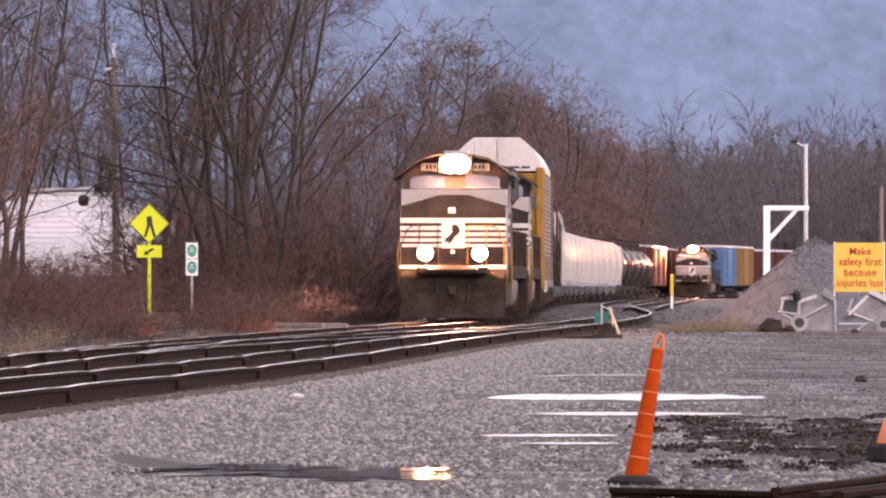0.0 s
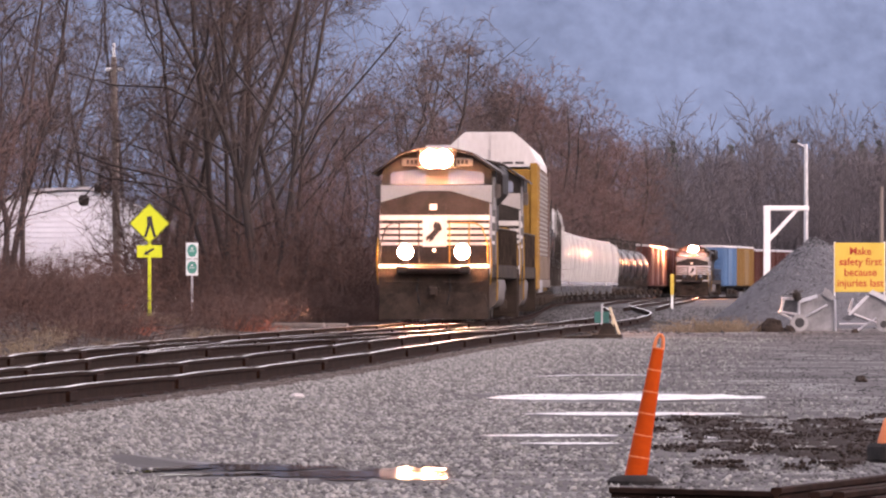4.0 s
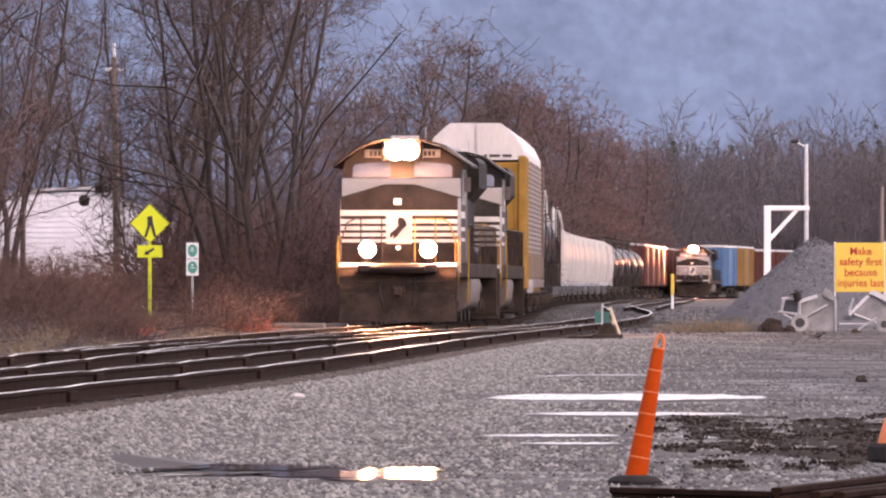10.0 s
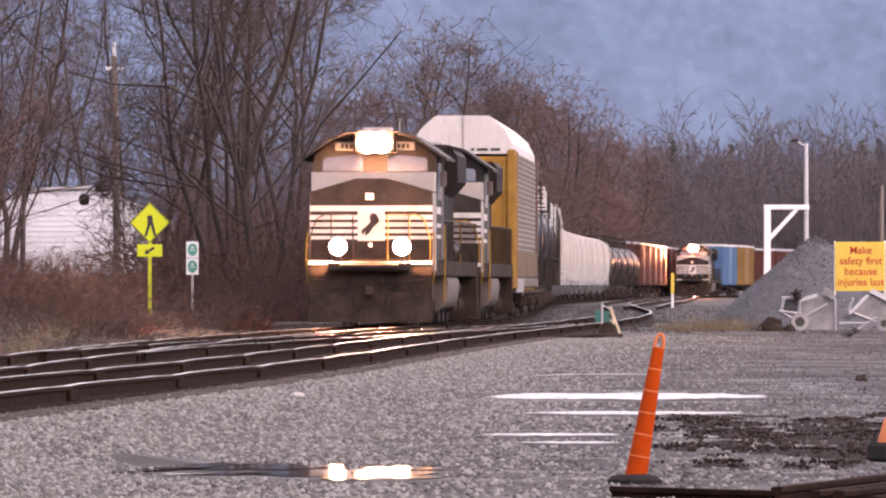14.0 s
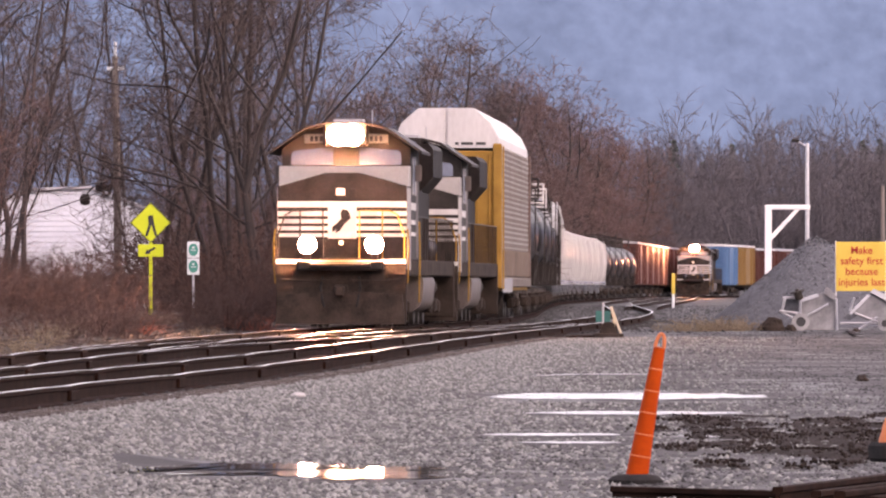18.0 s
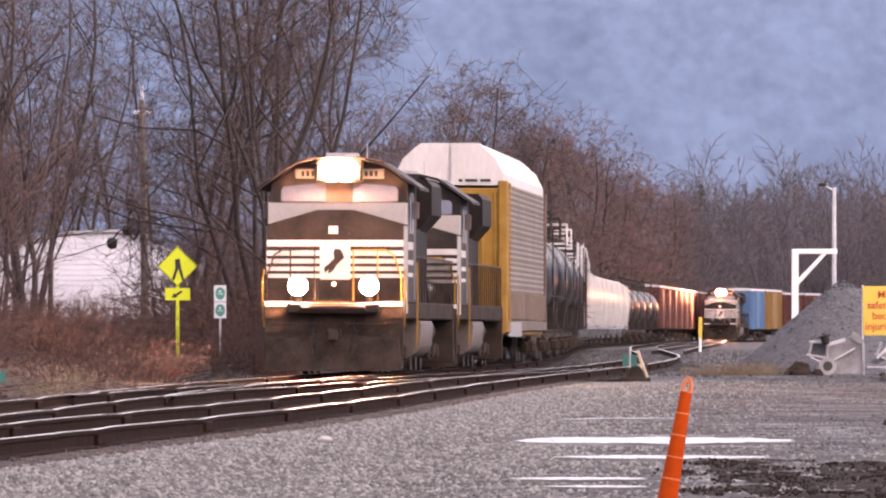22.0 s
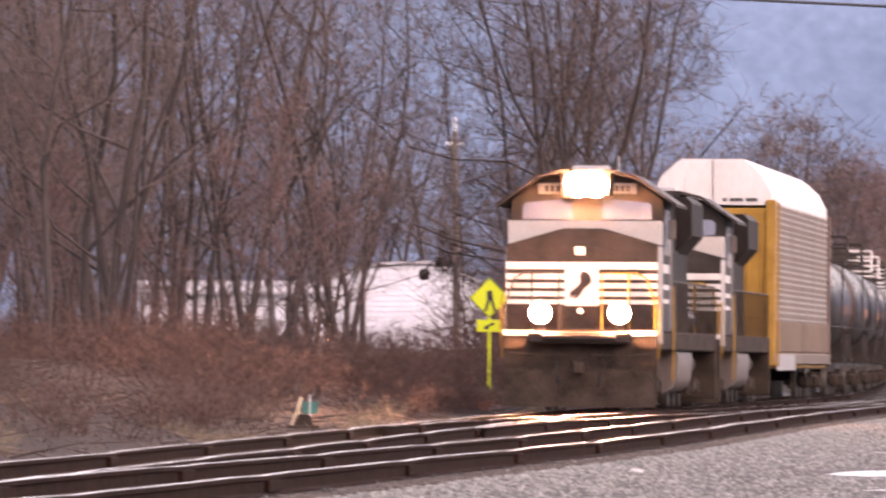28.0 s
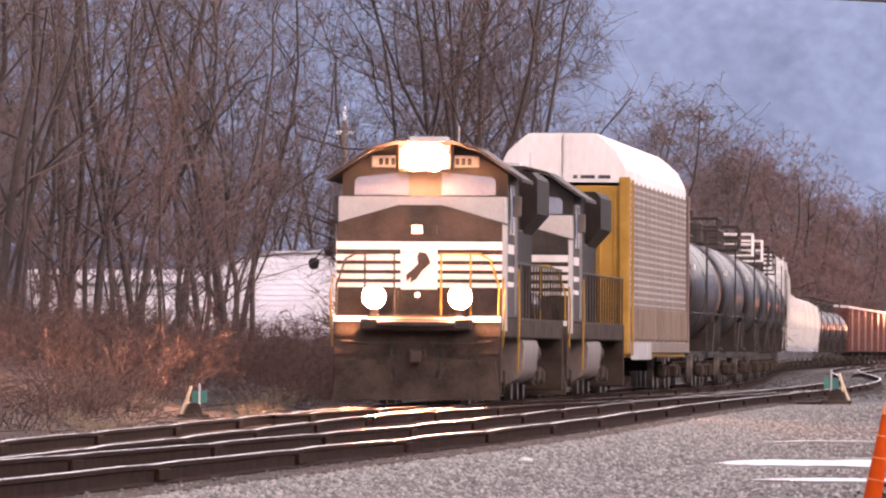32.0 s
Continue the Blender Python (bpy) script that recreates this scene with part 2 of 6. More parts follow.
# ---- mesh helpers ----
class Form:
    """A mesh in the making: vertices and faces of several rounded or bevelled solids."""

    def __init__(self):
        self.v, self.f = [], []

    def add(self, verts, faces):
        k = len(self.v)
        self.v += [tuple(p) for p in verts]
        self.f += [tuple(i + k for i in f) for f in faces]
        return self

    def box(self, x0, x1, y0, y1, z0, z1, cut=0.0):
        """A box; cut: width of the chamfer along all its edges."""
        if x0 > x1:
            x0, x1 = x1, x0
        if y0 > y1:
            y0, y1 = y1, y0
        if z0 > z1:
            z0, z1 = z1, z0
        c = min(cut, 0.45 * min(x1 - x0, y1 - y0, z1 - z0))
        if c <= 0:
            v = [(x, y, z) for x in (x0, x1) for y in (y0, y1) for z in (z0, z1)]
            return self.add(v, [(0, 1, 3, 2), (4, 6, 7, 5), (0, 4, 5, 1), (2, 3, 7, 6), (0, 2, 6, 4), (1, 5, 7, 3)])
        v, ix = [], {}
        for i, (x, sx) in enumerate(((x0, 1), (x1, -1))):
            for j, (y, sy) in enumerate(((y0, 1), (y1, -1))):
                for k, (z, sz) in enumerate(((z0, 1), (z1, -1))):
                    for ax, p in enumerate(((x, y + sy * c, z + sz * c), (x + sx * c, y, z + sz * c), (x + sx * c, y + sy * c, z))):
                        ix[i, j, k, ax] = len(v)
                        v.append(p)
        f = []
        for s in (0, 1):
            f += [[ix[s, 0, 0, 0], ix[s, 0, 1, 0], ix[s, 1, 1, 0], ix[s, 1, 0, 0]], [ix[0, s, 0, 1], ix[1, s, 0, 1], ix[1, s, 1, 1], ix[0, s, 1, 1]],
                  [ix[0, 0, s, 2], ix[0, 1, s, 2], ix[1, 1, s, 2], ix[1, 0, s, 2]]]
            for q in (0, 1):
                f += [[ix[s, q, 0, 0], ix[s, q, 1, 0], ix[s, q, 1, 1], ix[s, q, 0, 1]], [ix[s, 0, q, 0], ix[s, 1, q, 0], ix[s, 1, q, 2], ix[s, 0, q, 2]],
                      [ix[0, s, q, 1], ix[1, s, q, 1], ix[1, s, q, 2], ix[0, s, q, 2]]]
                for w in (0, 1):
                    f.append([ix[s, q, w, 0], ix[s, q, w, 1], ix[s, q, w, 2]])
        return self.add(v, f)

    def rod(self, p, q, r0, r1=None, n=8, ends=True):
        p, q = Vector(p), Vector(q)
        r1 = r0 if r1 is None else r1
        d = (q - p).normalized()
        a = d.orthogonal().normalized()
        b = d.cross(a)
        v = []
        for c, r in ((p, r0), (q, r1)):
            v += [c + (a * math.cos(2 * math.pi * i / n) + b * math.sin(2 * math.pi * i / n)) * r for i in range(n)]
        f = [(i, (i + 1) % n, n + (i + 1) % n, n + i) for i in range(n)]
        if ends:
            f += [tuple(range(n - 1, -1, -1)), tuple(range(n, 2 * n))]
        return self.add(v, f)

    def pipe(self, points, r, n=6):
        """A bent round bar through the points, in one piece."""
        p = [Vector(q) for q in points]
        k = len(p)
        v = []
        up = (p[1] - p[0]).normalized().orthogonal().normalized()
        for i in range(k):
            d = (p[min(i + 1, k - 1)] - p[max(i - 1, 0)]).normalized()
            up = (up - d * up.dot(d)).normalized()
            w = d.cross(up)
            v += [p[i] + (up * math.cos(2 * math.pi * j / n) + w * math.sin(2 * math.pi * j / n)) * r for j in range(n)]
        f = [(i * n + j, i * n + (j + 1) % n, (i + 1) * n + (j + 1) % n, (i + 1) * n + j) for i in range(k - 1) for j in range(n)]
        f += [tuple(range(n - 1, -1, -1)), tuple(range((k - 1) * n, k * n))]
        return self.add(v, f)

    def lathe(self, axis_p, axis_d, rings, n=20):
        """Rings of (distance along the axis, radius)."""
        p, d = Vector(axis_p), Vector(axis_d).normalized()
        a = d.orthogonal().normalized()
        b = d.cross(a)
        v = []
        for t, r in rings:
            v += [p + d * t + (a * math.cos(2 * math.pi * i / n) + b * math.sin(2 * math.pi * i / n)) * max(r, 0.0005) for i in range(n)]
        f = [(k * n + i, k * n + (i + 1) % n, (k + 1) * n + (i + 1) % n, (k + 1) * n + i) for k in range(len(rings) - 1) for i in range(n)]
        f += [tuple(range(n - 1, -1, -1)), tuple(range((len(rings) - 1) * n, len(rings) * n))]
        return self.add(v, f)

    def prism(self, outline, axis, lo, hi):
        """A flat outline pushed along an axis ('x', 'y' or 'z') from lo to hi."""
        n = len(outline)
        put = {"x": lambda p, t: (t, p[0], p[1]), "y": lambda p, t: (p[0], t, p[1]), "z": lambda p, t: (p[0], p[1], t)}[axis]
        v = [put(p, lo) for p in outline] + [put(p, hi) for p in outline]
        f = [(i, (i + 1) % n, n + (i + 1) % n, n + i) for i in range(n)] + [tuple(range(n - 1, -1, -1)), tuple(range(n, 2 * n))]
        return self.add(v, f)

    def turn(self, m, start=0):
        self.v[start:] = [tuple(m @ Vector(p)) for p in self.v[start:]]
        return self

    def mesh(self, name, material, smooth=False):
        me = bpy.data.meshes.new(name)
        me.from_pydata(self.v, [], self.f)
        bm = bmesh.new()
        bm.from_mesh(me)
        bmesh.ops.recalc_face_normals(bm, faces=bm.faces)
        bm.to_mesh(me)
        bm.free()
        me.materials.append(material)
        if smooth:
            me.shade_smooth()
            me.set_sharp_from_angle(angle=radians(35))
        return me


def part(name, form, material, parent=None, label="", smooth=False, kind=""):
    me = form if isinstance(form, bpy.types.Mesh) else form.mesh(name, material, smooth)
    ob = new(name, me)
    if parent:
        ob.parent = parent
    return tagged(ob, label, kind=kind)


def thing(name, label, category, at=None, group="", kind=""):
    ob = new(name)
    ob.empty_display_size = 0.2
    if at is not None:
        ob.matrix_world = at
    return tagged(ob, label, category, group, kind)


def curve_through(pts):
    """A smooth function x(y) through the given (y, x)."""
    a = np.array(pts, float)
    m = np.gradient(a[:, 1], a[:, 0])

    def at(y):
        i = int(np.clip(np.searchsorted(a[:, 0], y) - 1, 0, len(a) - 2))
        h = a[i + 1, 0] - a[i, 0]
        s = (y - a[i, 0]) / h
        if s < 0:
            return a[0, 1] + m[0] * (y - a[0, 0])
        if s > 1:
            return a[-1, 1] + m[-1] * (y - a[-1, 0])
        return (2 * s**3 - 3 * s * s + 1) * a[i, 1] + (s**3 - 2 * s * s + s) * h * m[i] + (-2 * s**3 + 3 * s * s) * a[i + 1, 1] + (s**3 - s * s) * h * m[i + 1]

    return at


# ---- plan: centre lines of the tracks, x over y ----
RAIL = 0.48
TRACK_A = curve_through([(40, -8.0), (60, -7.5), (86, -6.7), (128, -5.65), (170, -4.5), (218, -2.25), (264, 0.2), (337, 2.4), (400, 3.4), (480, 4.6),
                         (560, 6.1), (640, 8.6), (727, 12.3), (821, 17.0), (868, 19.3), (1000, 26.5)])
TRACK_B = curve_through([(40, -7.4), (60, -6.4), (86, -4.85), (126, -2.5), (171, -0.55), (198, 0.7), (224, 2.1), (243, 3.1), (300, 5.6), (371, 7.5),
                         (400, 7.9), (480, 9.0), (560, 10.5), (640, 13.0), (727, 16.7), (821, 21.2), (868, 23.6)])
TRACK_C = curve_through([(430, 9.0), (480, 10.6), (560, 13.2), (640, 16.0), (727, 18.8), (821, 21.6), (868, 23.3), (890, 25.3), (905, 27.2), (920, 29.3), (935, 31.5), (950, 33.9), (975, 38.2), (1000, 43.0)])
CROSSOVER = curve_through([(138, -5.35), (160, -4.1), (185, -1.9), (215, 0.75), (245, 3.0)])


def smooth01(v, a, b):
    t = min(max((v - a) / (b - a), 0.0), 1.0)
    return t * t * (3 - 2 * t)


def ground_z(x, y):
    """Height of the ground: the yard rises slowly, the track bed stands proud, a bank lies beyond it."""
    a, b = TRACK_A(y), TRACK_B(y)
    yard = 0.30 * smooth01(y, 85, 215)
    bed = RAIL - 0.21
    right = x - b
    left = a - x
    if right > -2:
        k = smooth01(right, 1.5, 1.5 + 2.3 + 0.4 * smooth01(y, 100, 220))
        z = bed * (1 - k) + yard * k
    elif left > 0:
        z = bed + (0.10 + 1.1 * smooth01(y, 300, 120)) * smooth01(left, 3.0, 11.0) + 0.25 * smooth01(left, 2.0, 6.0)
    else:
        z = bed
    z += 0.12 * noise.noise((x * 0.45, y * 0.12, 0)) * smooth01(left, 3, 6)
    return z


def build_ground():
    ys = list(np.arange(18, 120, 1.2)) + list(np.arange(120, 300, 3.0)) + list(np.arange(300, 1000, 12.0)) + [1000, 1200, 1500, 2000, 2600, 3600, 5000, 8000]
    ts = list(np.linspace(-1, 1, 121))
    v, f = [], []
    for y in ys:
        w = 14 + 0.08 * y if y < 1000 else 94 + (y - 1000) * 0.9
        mid = -1.5 if y < 1000 else 0
        for t in ts:
            x = mid + w * t + w * 1.5 * t**7
            v.append((x, y, ground_z(x, y) if y < 1000 else 0.35))
    n = len(ts)
    for j in range(len(ys) - 1):
        for i in range(n - 1):
            f.append((j * n + i, j * n + i + 1, (j + 1) * n + i + 1, (j + 1) * n + i))
    k = len(v)
    v += [(-400, -400, 0.0), (400, -400, 0.0), (400, 17.9, 0.0), (-400, 17.9, 0.0)]
    f.append((k, k + 1, k + 2, k + 3))
    me = bpy.data.meshes.new("ground")
    me.from_pydata(v, [], f)
    me.materials.append(M_GRAVEL)
    me.materials.append(M_LITTER)
    me.materials.append(M_BED)
    for q in me.polygons:
        c = q.center
        if 18 < c.y < 990 and TRACK_A(c.y) - c.x > 2.6:
            q.material_index = 1
        elif 18 < c.y < 330 and c.x < TRACK_B(c.y) + 1.5:
            q.material_index = 2
    me.shade_smooth()
    tagged(new("ground", me), "grey gravel yard ground with damp worn patches", "ground", kind="structure")


build_ground()


def rail_profile():
    return [(-0.07, -0.18), (0.07, -0.18), (0.07, -0.165), (0.012, -0.145), (0.012, -0.05), (0.036, -0.036), (0.036, -0.006), (0.026, 0.0),
            (-0.026, 0.0), (-0.036, -0.006), (-0.036, -0.036), (-0.012, -0.05), (-0.012, -0.145), (-0.07, -0.165)]


def rail(parent, line, side, y0, y1, dips=0.012, step=2.0):
    """One rail with low joints every 11.9 m; the worn head is a strip of its own."""
    ys = np.arange(y0, y1 + 0.01, step)
    pr = rail_profile()
    v, f, hv, hf = [], [], [], []
    n = len(pr)
    for j, y in enumerate(ys):
        s = (line(y + 0.5) - line(y - 0.5))
        c = Vector((line(y), y, RAIL)) + Vector((1, -s, 0)).normalized() * (0.752 * side)
        ph = ((y + side * 3.1) % 11.9) / 11.9
        c.z += -dips * max(0.0, 1 - min(ph, 1 - ph) * 9) + 0.012 * noise.noise((y * 0.09, side * 7.0, 1.0))
        across = Vector((1, -s, 0)).normalized()
        v += [c + across * a + Vector((0, 0, b)) for a, b in pr]
        hv += [c + across * a + Vector((0, 0, 0.004)) for a in (-0.030, 0.030)]
        if j:
            o = j * n
            f += [(o + i, o + (i + 1) % n, o - n + (i + 1) % n, o - n + i) for i in range(n)]
            q = 2 * j
            hf.append((q - 2, q - 1, q + 1, q))
    k = Form()
    k.v, k.f = v, f
    r = part("rail", k, M_RAIL, parent, "rusty steel rail with low joints")
    h = Form()
    h.v, h.f = hv, hf
    part("rail_head", h, M_RAILTOP, r, "bright worn rail head")
    bars = Form()
    for y in np.arange(y0 + 2, min(y1, 300) - 2, 0.5):
        ph = (y + side * 3.1) % 11.9
        if ph < 0.5:
            s = line(y + 0.5) - line(y - 0.5)
            across = Vector((1, -s, 0)).normalized()
            c = Vector((line(y), y, RAIL)) + across * (0.752 * side)
            m = Matrix.Translation(c) @ Matrix.Rotation(-math.atan(s), 4, "Z")
            k0 = len(bars.v)
            bars.box(-0.055, 0.055, -0.45, 0.45, -0.15, -0.045, 0.01)
            bars.turn(m, k0)
    if bars.v:
        part("joint_bar", bars, M_RAIL, r)


def ties(parent, line, y0, y1, gap=0.55):
    f = Form()
    f.box(-1.3, 1.3, -0.11, 0.11, -0.17, 0, 0.012)
    me = f.mesh("tie", M_TIE)
    rng = random.Random(int(y0))
    for y in np.arange(y0, y1, gap):
        s = line(y + 0.5) - line(y - 0.5)
        ob = new("tie", me)
        ob.parent = parent
        ob.matrix_basis = Matrix.Translation((line(y) + rng.uniform(-0.05, 0.05), y, RAIL - 0.182)) @ Matrix.Rotation(-math.atan(s) + rng.uniform(-0.02, 0.02), 4, "Z")


track_main = thing("railway_track", "main railway track of rusty jointed rails on dark wooden ties", "railway track", kind="structure")
track_side = thing("railway_track", "side railway track of rusty jointed rails on dark wooden ties", "railway track", kind="structure")
track_far = thing("railway_track", "curving far yard track with rusty rails", "railway track", kind="structure")
track_cross = thing("railway_track", "crossover rails joining the two tracks", "railway track", kind="structure")
for side in (-1, 1):
    rail(track_main, TRACK_A, side, 40, 980)
    rail(track_side, TRACK_B, side, 40, 820)
    rail(track_far, TRACK_C, side, 440, 970)
    rail(track_cross, CROSSOVER, side, 140, 244)

# ---- rolling stock: front end at y = 0, body behind it along +y, rail top at z = 0 ----
WHEEL_MESH = None


def wheel_mesh():
    global WHEEL_MESH
    if WHEEL_MESH is None:
        WHEEL_MESH = Form().lathe((-0.07, 0, 0), (1, 0, 0), [(0, 0.40), (0.0, 0.45), (0.11, 0.46), (0.115, 0.485), (0.14, 0.485)], 18).mesh("wheel", M_WHEEL, True)
    return WHEEL_MESH


def truck(parent, y, axles=(-0.9, 0.9), half=1.0):
    """A bogie: side frames, bolster and each wheel."""
    f = Form()
    lo, hi = min(axles), max(axles)
    for s in (-1, 1):
        f.prism([(y + lo - 0.25, 0.42), (y + hi + 0.25, 0.42), (y + hi + 0.25, 0.62), (y + hi - 0.35, 0.68), (y + 0.35, 0.40), (y - 0.35, 0.40), (y + lo + 0.35, 0.68), (y + lo - 0.25, 0.62)],
                "x", s * half - 0.07, s * half + 0.07)
        for k in (-0.18, 0.0, 0.18):
            f.rod((s * half, y + k, 0.3), (s * half, y + k, 0.62), 0.06, n=8)
        for a in axles:
            f.box(s * half - 0.1, s * half + 0.12, y + a - 0.16, y + a + 0.16, 0.33, 0.62, 0.03)
    f.box(-half, half, y - 0.2, y + 0.2, 0.5, 0.75, 0.03)
    fr = part("truck", f, M_DIRT, parent)
    for a in axles:
        for s in (-1, 1):
            w = new("wheel", wheel_mesh())
            w.parent = fr
            w.matrix_basis = Matrix.Translation((s * 0.75, y + a, 0.47)) @ Matrix.Rotation(math.pi if s > 0 else 0, 4, "Z")
    return fr


def coupler(parent, y, d):
    f = Form().box(-0.1, 0.1, y, y + d * 0.6, 0.75, 0.98, 0.03).box(-0.17, 0.17, y - d * 0.18, y + d * 0.1, 0.68, 1.02, 0.05)
    part("coupler", f, M_DIRT, parent)


def ladder(x, y, z0, z1, w=0.45, along="y", rungs=None, r=0.018):
    f = Form()
    k = rungs or max(2, int((z1 - z0) / 0.38))
    for s in (-w / 2, w / 2):
        p = (x, y + s) if along == "y" else (x + s, y)
        f.rod((*p, z0), (*p, z1), r, n=5)
    for i in range(k):
        z = z0 + (z1 - z0) * (i + 0.5) / k
        if along == "y":
            f.rod((x, y - w / 2, z), (x, y + w / 2, z), r, n=5)
        else:
            f.rod((x - w / 2, y, z), (x + w / 2, y, z), r, n=5)
    return f


def locomotive(label, lit=True, top_only=False):
    e = thing("locomotive", label, "locomotive")
    L = 22.3
    # underframe and pilot
    part("underframe", Form().box(-1.48, 1.48, 0.75, L - 0.7, 1.22, 1.60, 0.03), M_DIRT, e, "dusty dark side sill")
    pil = Form().prism([(-1.50, 0.16), (1.50, 0.16), (1.50, 1.62), (-1.50, 1.62)], "y", 0.55, 0.80)
    part("pilot", pil, M_DIRT, e, "dusty dark pilot plate")
    part("snow_plow", Form().prism([(-1.5, 0.10), (1.5, 0.10), (1.42, 0.78), (0.3, 0.86), (-0.3, 0.86), (-1.42, 0.78)], "y", 0.28, 0.54), M_DIRT, e, "dusty plough blade")
    part("anticlimber", Form().box(-1.0, 1.0, 0.18, 0.56, 1.34, 1.58, 0.04).box(-0.72, 0.72, 0.12, 0.5, 1.4, 1.52, 0.03), M_BLACK, e)
    coupler(e, 0.55, -1)
    for s in (-1, 1):
        part("sill_stripe", Form().box(s * 0.9, s * 1.503, 0.53, 0.56, 1.50, 1.60), M_WHITE, e, "white sill stripe")
        for z in (0.92, 1.24):
            part("step", Form().box(s * 1.12, s * 1.5, 0.5, 0.548, z, z + 0.05), M_DIRT, e)
        part("nose_door_frame", Form().box(s * 0.38, s * 0.42, 0.955, 0.98, 1.62, 2.08), M_BLACK, e)
        hose = Form().pipe([(s * 0.42, 0.5, 1.2), (s * 0.46, 0.34, 0.95), (s * 0.40, 0.26, 0.62), (s * 0.36, 0.32, 0.45)], 0.03)
        part("brake_hose", hose, M_RUBBER, e)
        part("uncoupling_lever", Form().pipe([(s * 1.35, 0.42, 1.15), (s * 0.9, 0.36, 1.1), (s * 0.25, 0.32, 1.12)], 0.016), M_DIRT, e)
    # nose
    nose = [(-1.49, 1.60), (1.49, 1.60), (1.49, 3.28), (0.38, 3.60), (-0.38, 3.60), (-1.49, 3.28)]
    part("nose", Form().prism(nose, "y", 0.98, 2.6), M_BLACK, e, "black wide nose hood", True)
    part("nose_shoulder", Form().prism([(-1.50, 3.29), (-0.38, 3.61), (0.38, 3.61), (1.50, 3.29), (1.50, 3.76), (-1.50, 3.76)], "y", 1.55, 2.55), M_NOSEWHITE, e, "dusty off-white band under the windows")
    for z0, z1 in ((2.80, 2.94), (2.60, 2.71), (2.43, 2.53), (2.27, 2.36), (2.12, 2.20)):
        for s in (-1, 1):
            part("nose_stripe", Form().box(s * (0.33 if z0 < 2.75 else 0.0), s * 1.492, 0.962, 0.985, z0, z1), M_WHITE, e, "white nose stripe")
    part("emblem_panel", Form().box(-0.33, 0.33, 0.955, 0.985, 2.08, 2.90, 0.01), M_WHITE, e, "white emblem panel")
    emblem = Form().prism([(-0.22, 2.22), (-0.14, 2.30), (-0.16, 2.20), (-0.05, 2.26), (0.06, 2.42), (0.20, 2.55), (0.18, 2.64), (0.12, 2.74), (0.0, 2.76), (-0.04, 2.66), (-0.02, 2.54), (-0.12, 2.44), (-0.24, 2.34)], "y", 0.945, 0.957)
    part("emblem", emblem, M_BLACK, e, "dark slanting emblem shape")
    part("marker_light", Form().box(-0.14, 0.06, 0.955, 0.98, 3.08, 3.24, 0.01), M_LAMPSMALL if lit else M_GLASS, e, "small square lit marker")
    part("nose_hatch", Form().box(0.2, 0.32, 0.95, 0.98, 3.06, 3.24, 0.01), M_BLACK, e)
    part("centre_light", Form().lathe((0, 0.5, 1.98), (0, 1, 0), [(0, 0.045), (0.08, 0.05)], 12), M_LAMPSMALL if lit else M_GLASS, e, "small round light")
    # cab
    cab = [(-1.50, 1.60), (1.50, 1.60), (1.50, 4.18), (0.92, 4.60), (0.5, 4.70), (-0.5, 4.70), (-0.92, 4.60), (-1.50, 4.18)]
    part("cab", Form().prism(cab, "y", 2.5, 5.6), M_BLACK, e, "black cab with sloped roof sides")
    part("roof_visor", Form().prism([(-1.78, 4.05), (-0.96, 4.60), (-0.5, 4.72), (0.5, 4.72), (0.96, 4.60), (1.78, 4.05), (1.78, 4.11), (0.96, 4.67), (0.5, 4.78), (-0.5, 4.78), (-0.96, 4.67), (-1.78, 4.11)], "y", 2.2, 5.65), M_BLACK, e)
    for s in (-1, 1):
        part("windshield", Form().add([(s * 0.30, 2.40, 3.80), (s * 1.28, 2.40, 3.80), (s * 1.28, 2.47, 4.06), (s * 1.22, 2.485, 4.13), (s * 0.30, 2.50, 4.22), (s * 0.30, 2.51, 3.80), (s * 1.28, 2.51, 3.80), (s * 1.28, 2.51, 4.06), (s * 1.22, 2.51, 4.13), (s * 0.30, 2.51, 4.22)], [(0, 1, 2, 3, 4), (9, 8, 7, 6, 5), (0, 5, 6, 1), (1, 6, 7, 2), (2, 7, 8, 3), (3, 8, 9, 4), (4, 9, 5, 0)]), M_GLASS, e, "sky-reflecting windshield")
        part("wiper", Form().pipe([(s * 0.72, 2.45, 3.74), (s * 0.95, 2.45, 3.66), (s * 1.12, 2.45, 3.70)], 0.025), M_BLACK, e)
        part("number_board", Form().box(s * 0.47, s * 0.98, 2.44, 2.505, 4.30, 4.52, 0.02), M_PERFORATED, e, "number board with plain marks")
        for q in (0.55, 0.66, 0.77):
            part("number_mark", Form().box(s * q, s * (q + 0.07), 2.43, 2.45, 4.35, 4.47), M_BLACK, e)
        win = part("side_window", Form().box(s * 1.497, s * 1.512, 3.2, 4.1, 3.15, 3.95, 0.005), M_GLASS, e)
        part("window_frame", Form().box(s * 1.497, s * 1.53, 3.14, 3.2, 3.1, 4.0).box(s * 1.497, s * 1.53, 4.1, 4.16, 3.1, 4.0).box(s * 1.497, s * 1.53, 3.14, 4.16, 3.95, 4.0), M_STEELGREY, win)
        part("mirror", Form().box(s * 1.56, s * 1.72, 3.0, 3.06, 3.42, 3.80, 0.02), M_SHEENGREY, e)
        # Nose side and cab door: sky sheen on black is part of their colour.
        part("nose_side", Form().box(s * 1.492, s * 1.504, 1.0, 2.45, 1.35, 3.25, 0.004), M_NOSEWHITE, e, "dusty off-white nose side with sky sheen in its colour")
        part("cab_door", Form().box(s * 1.502, s * 1.516, 4.45, 5.3, 1.65, 3.7, 0.006), M_SHEENGREY, e, "cab door coloured grey for sky sheen")
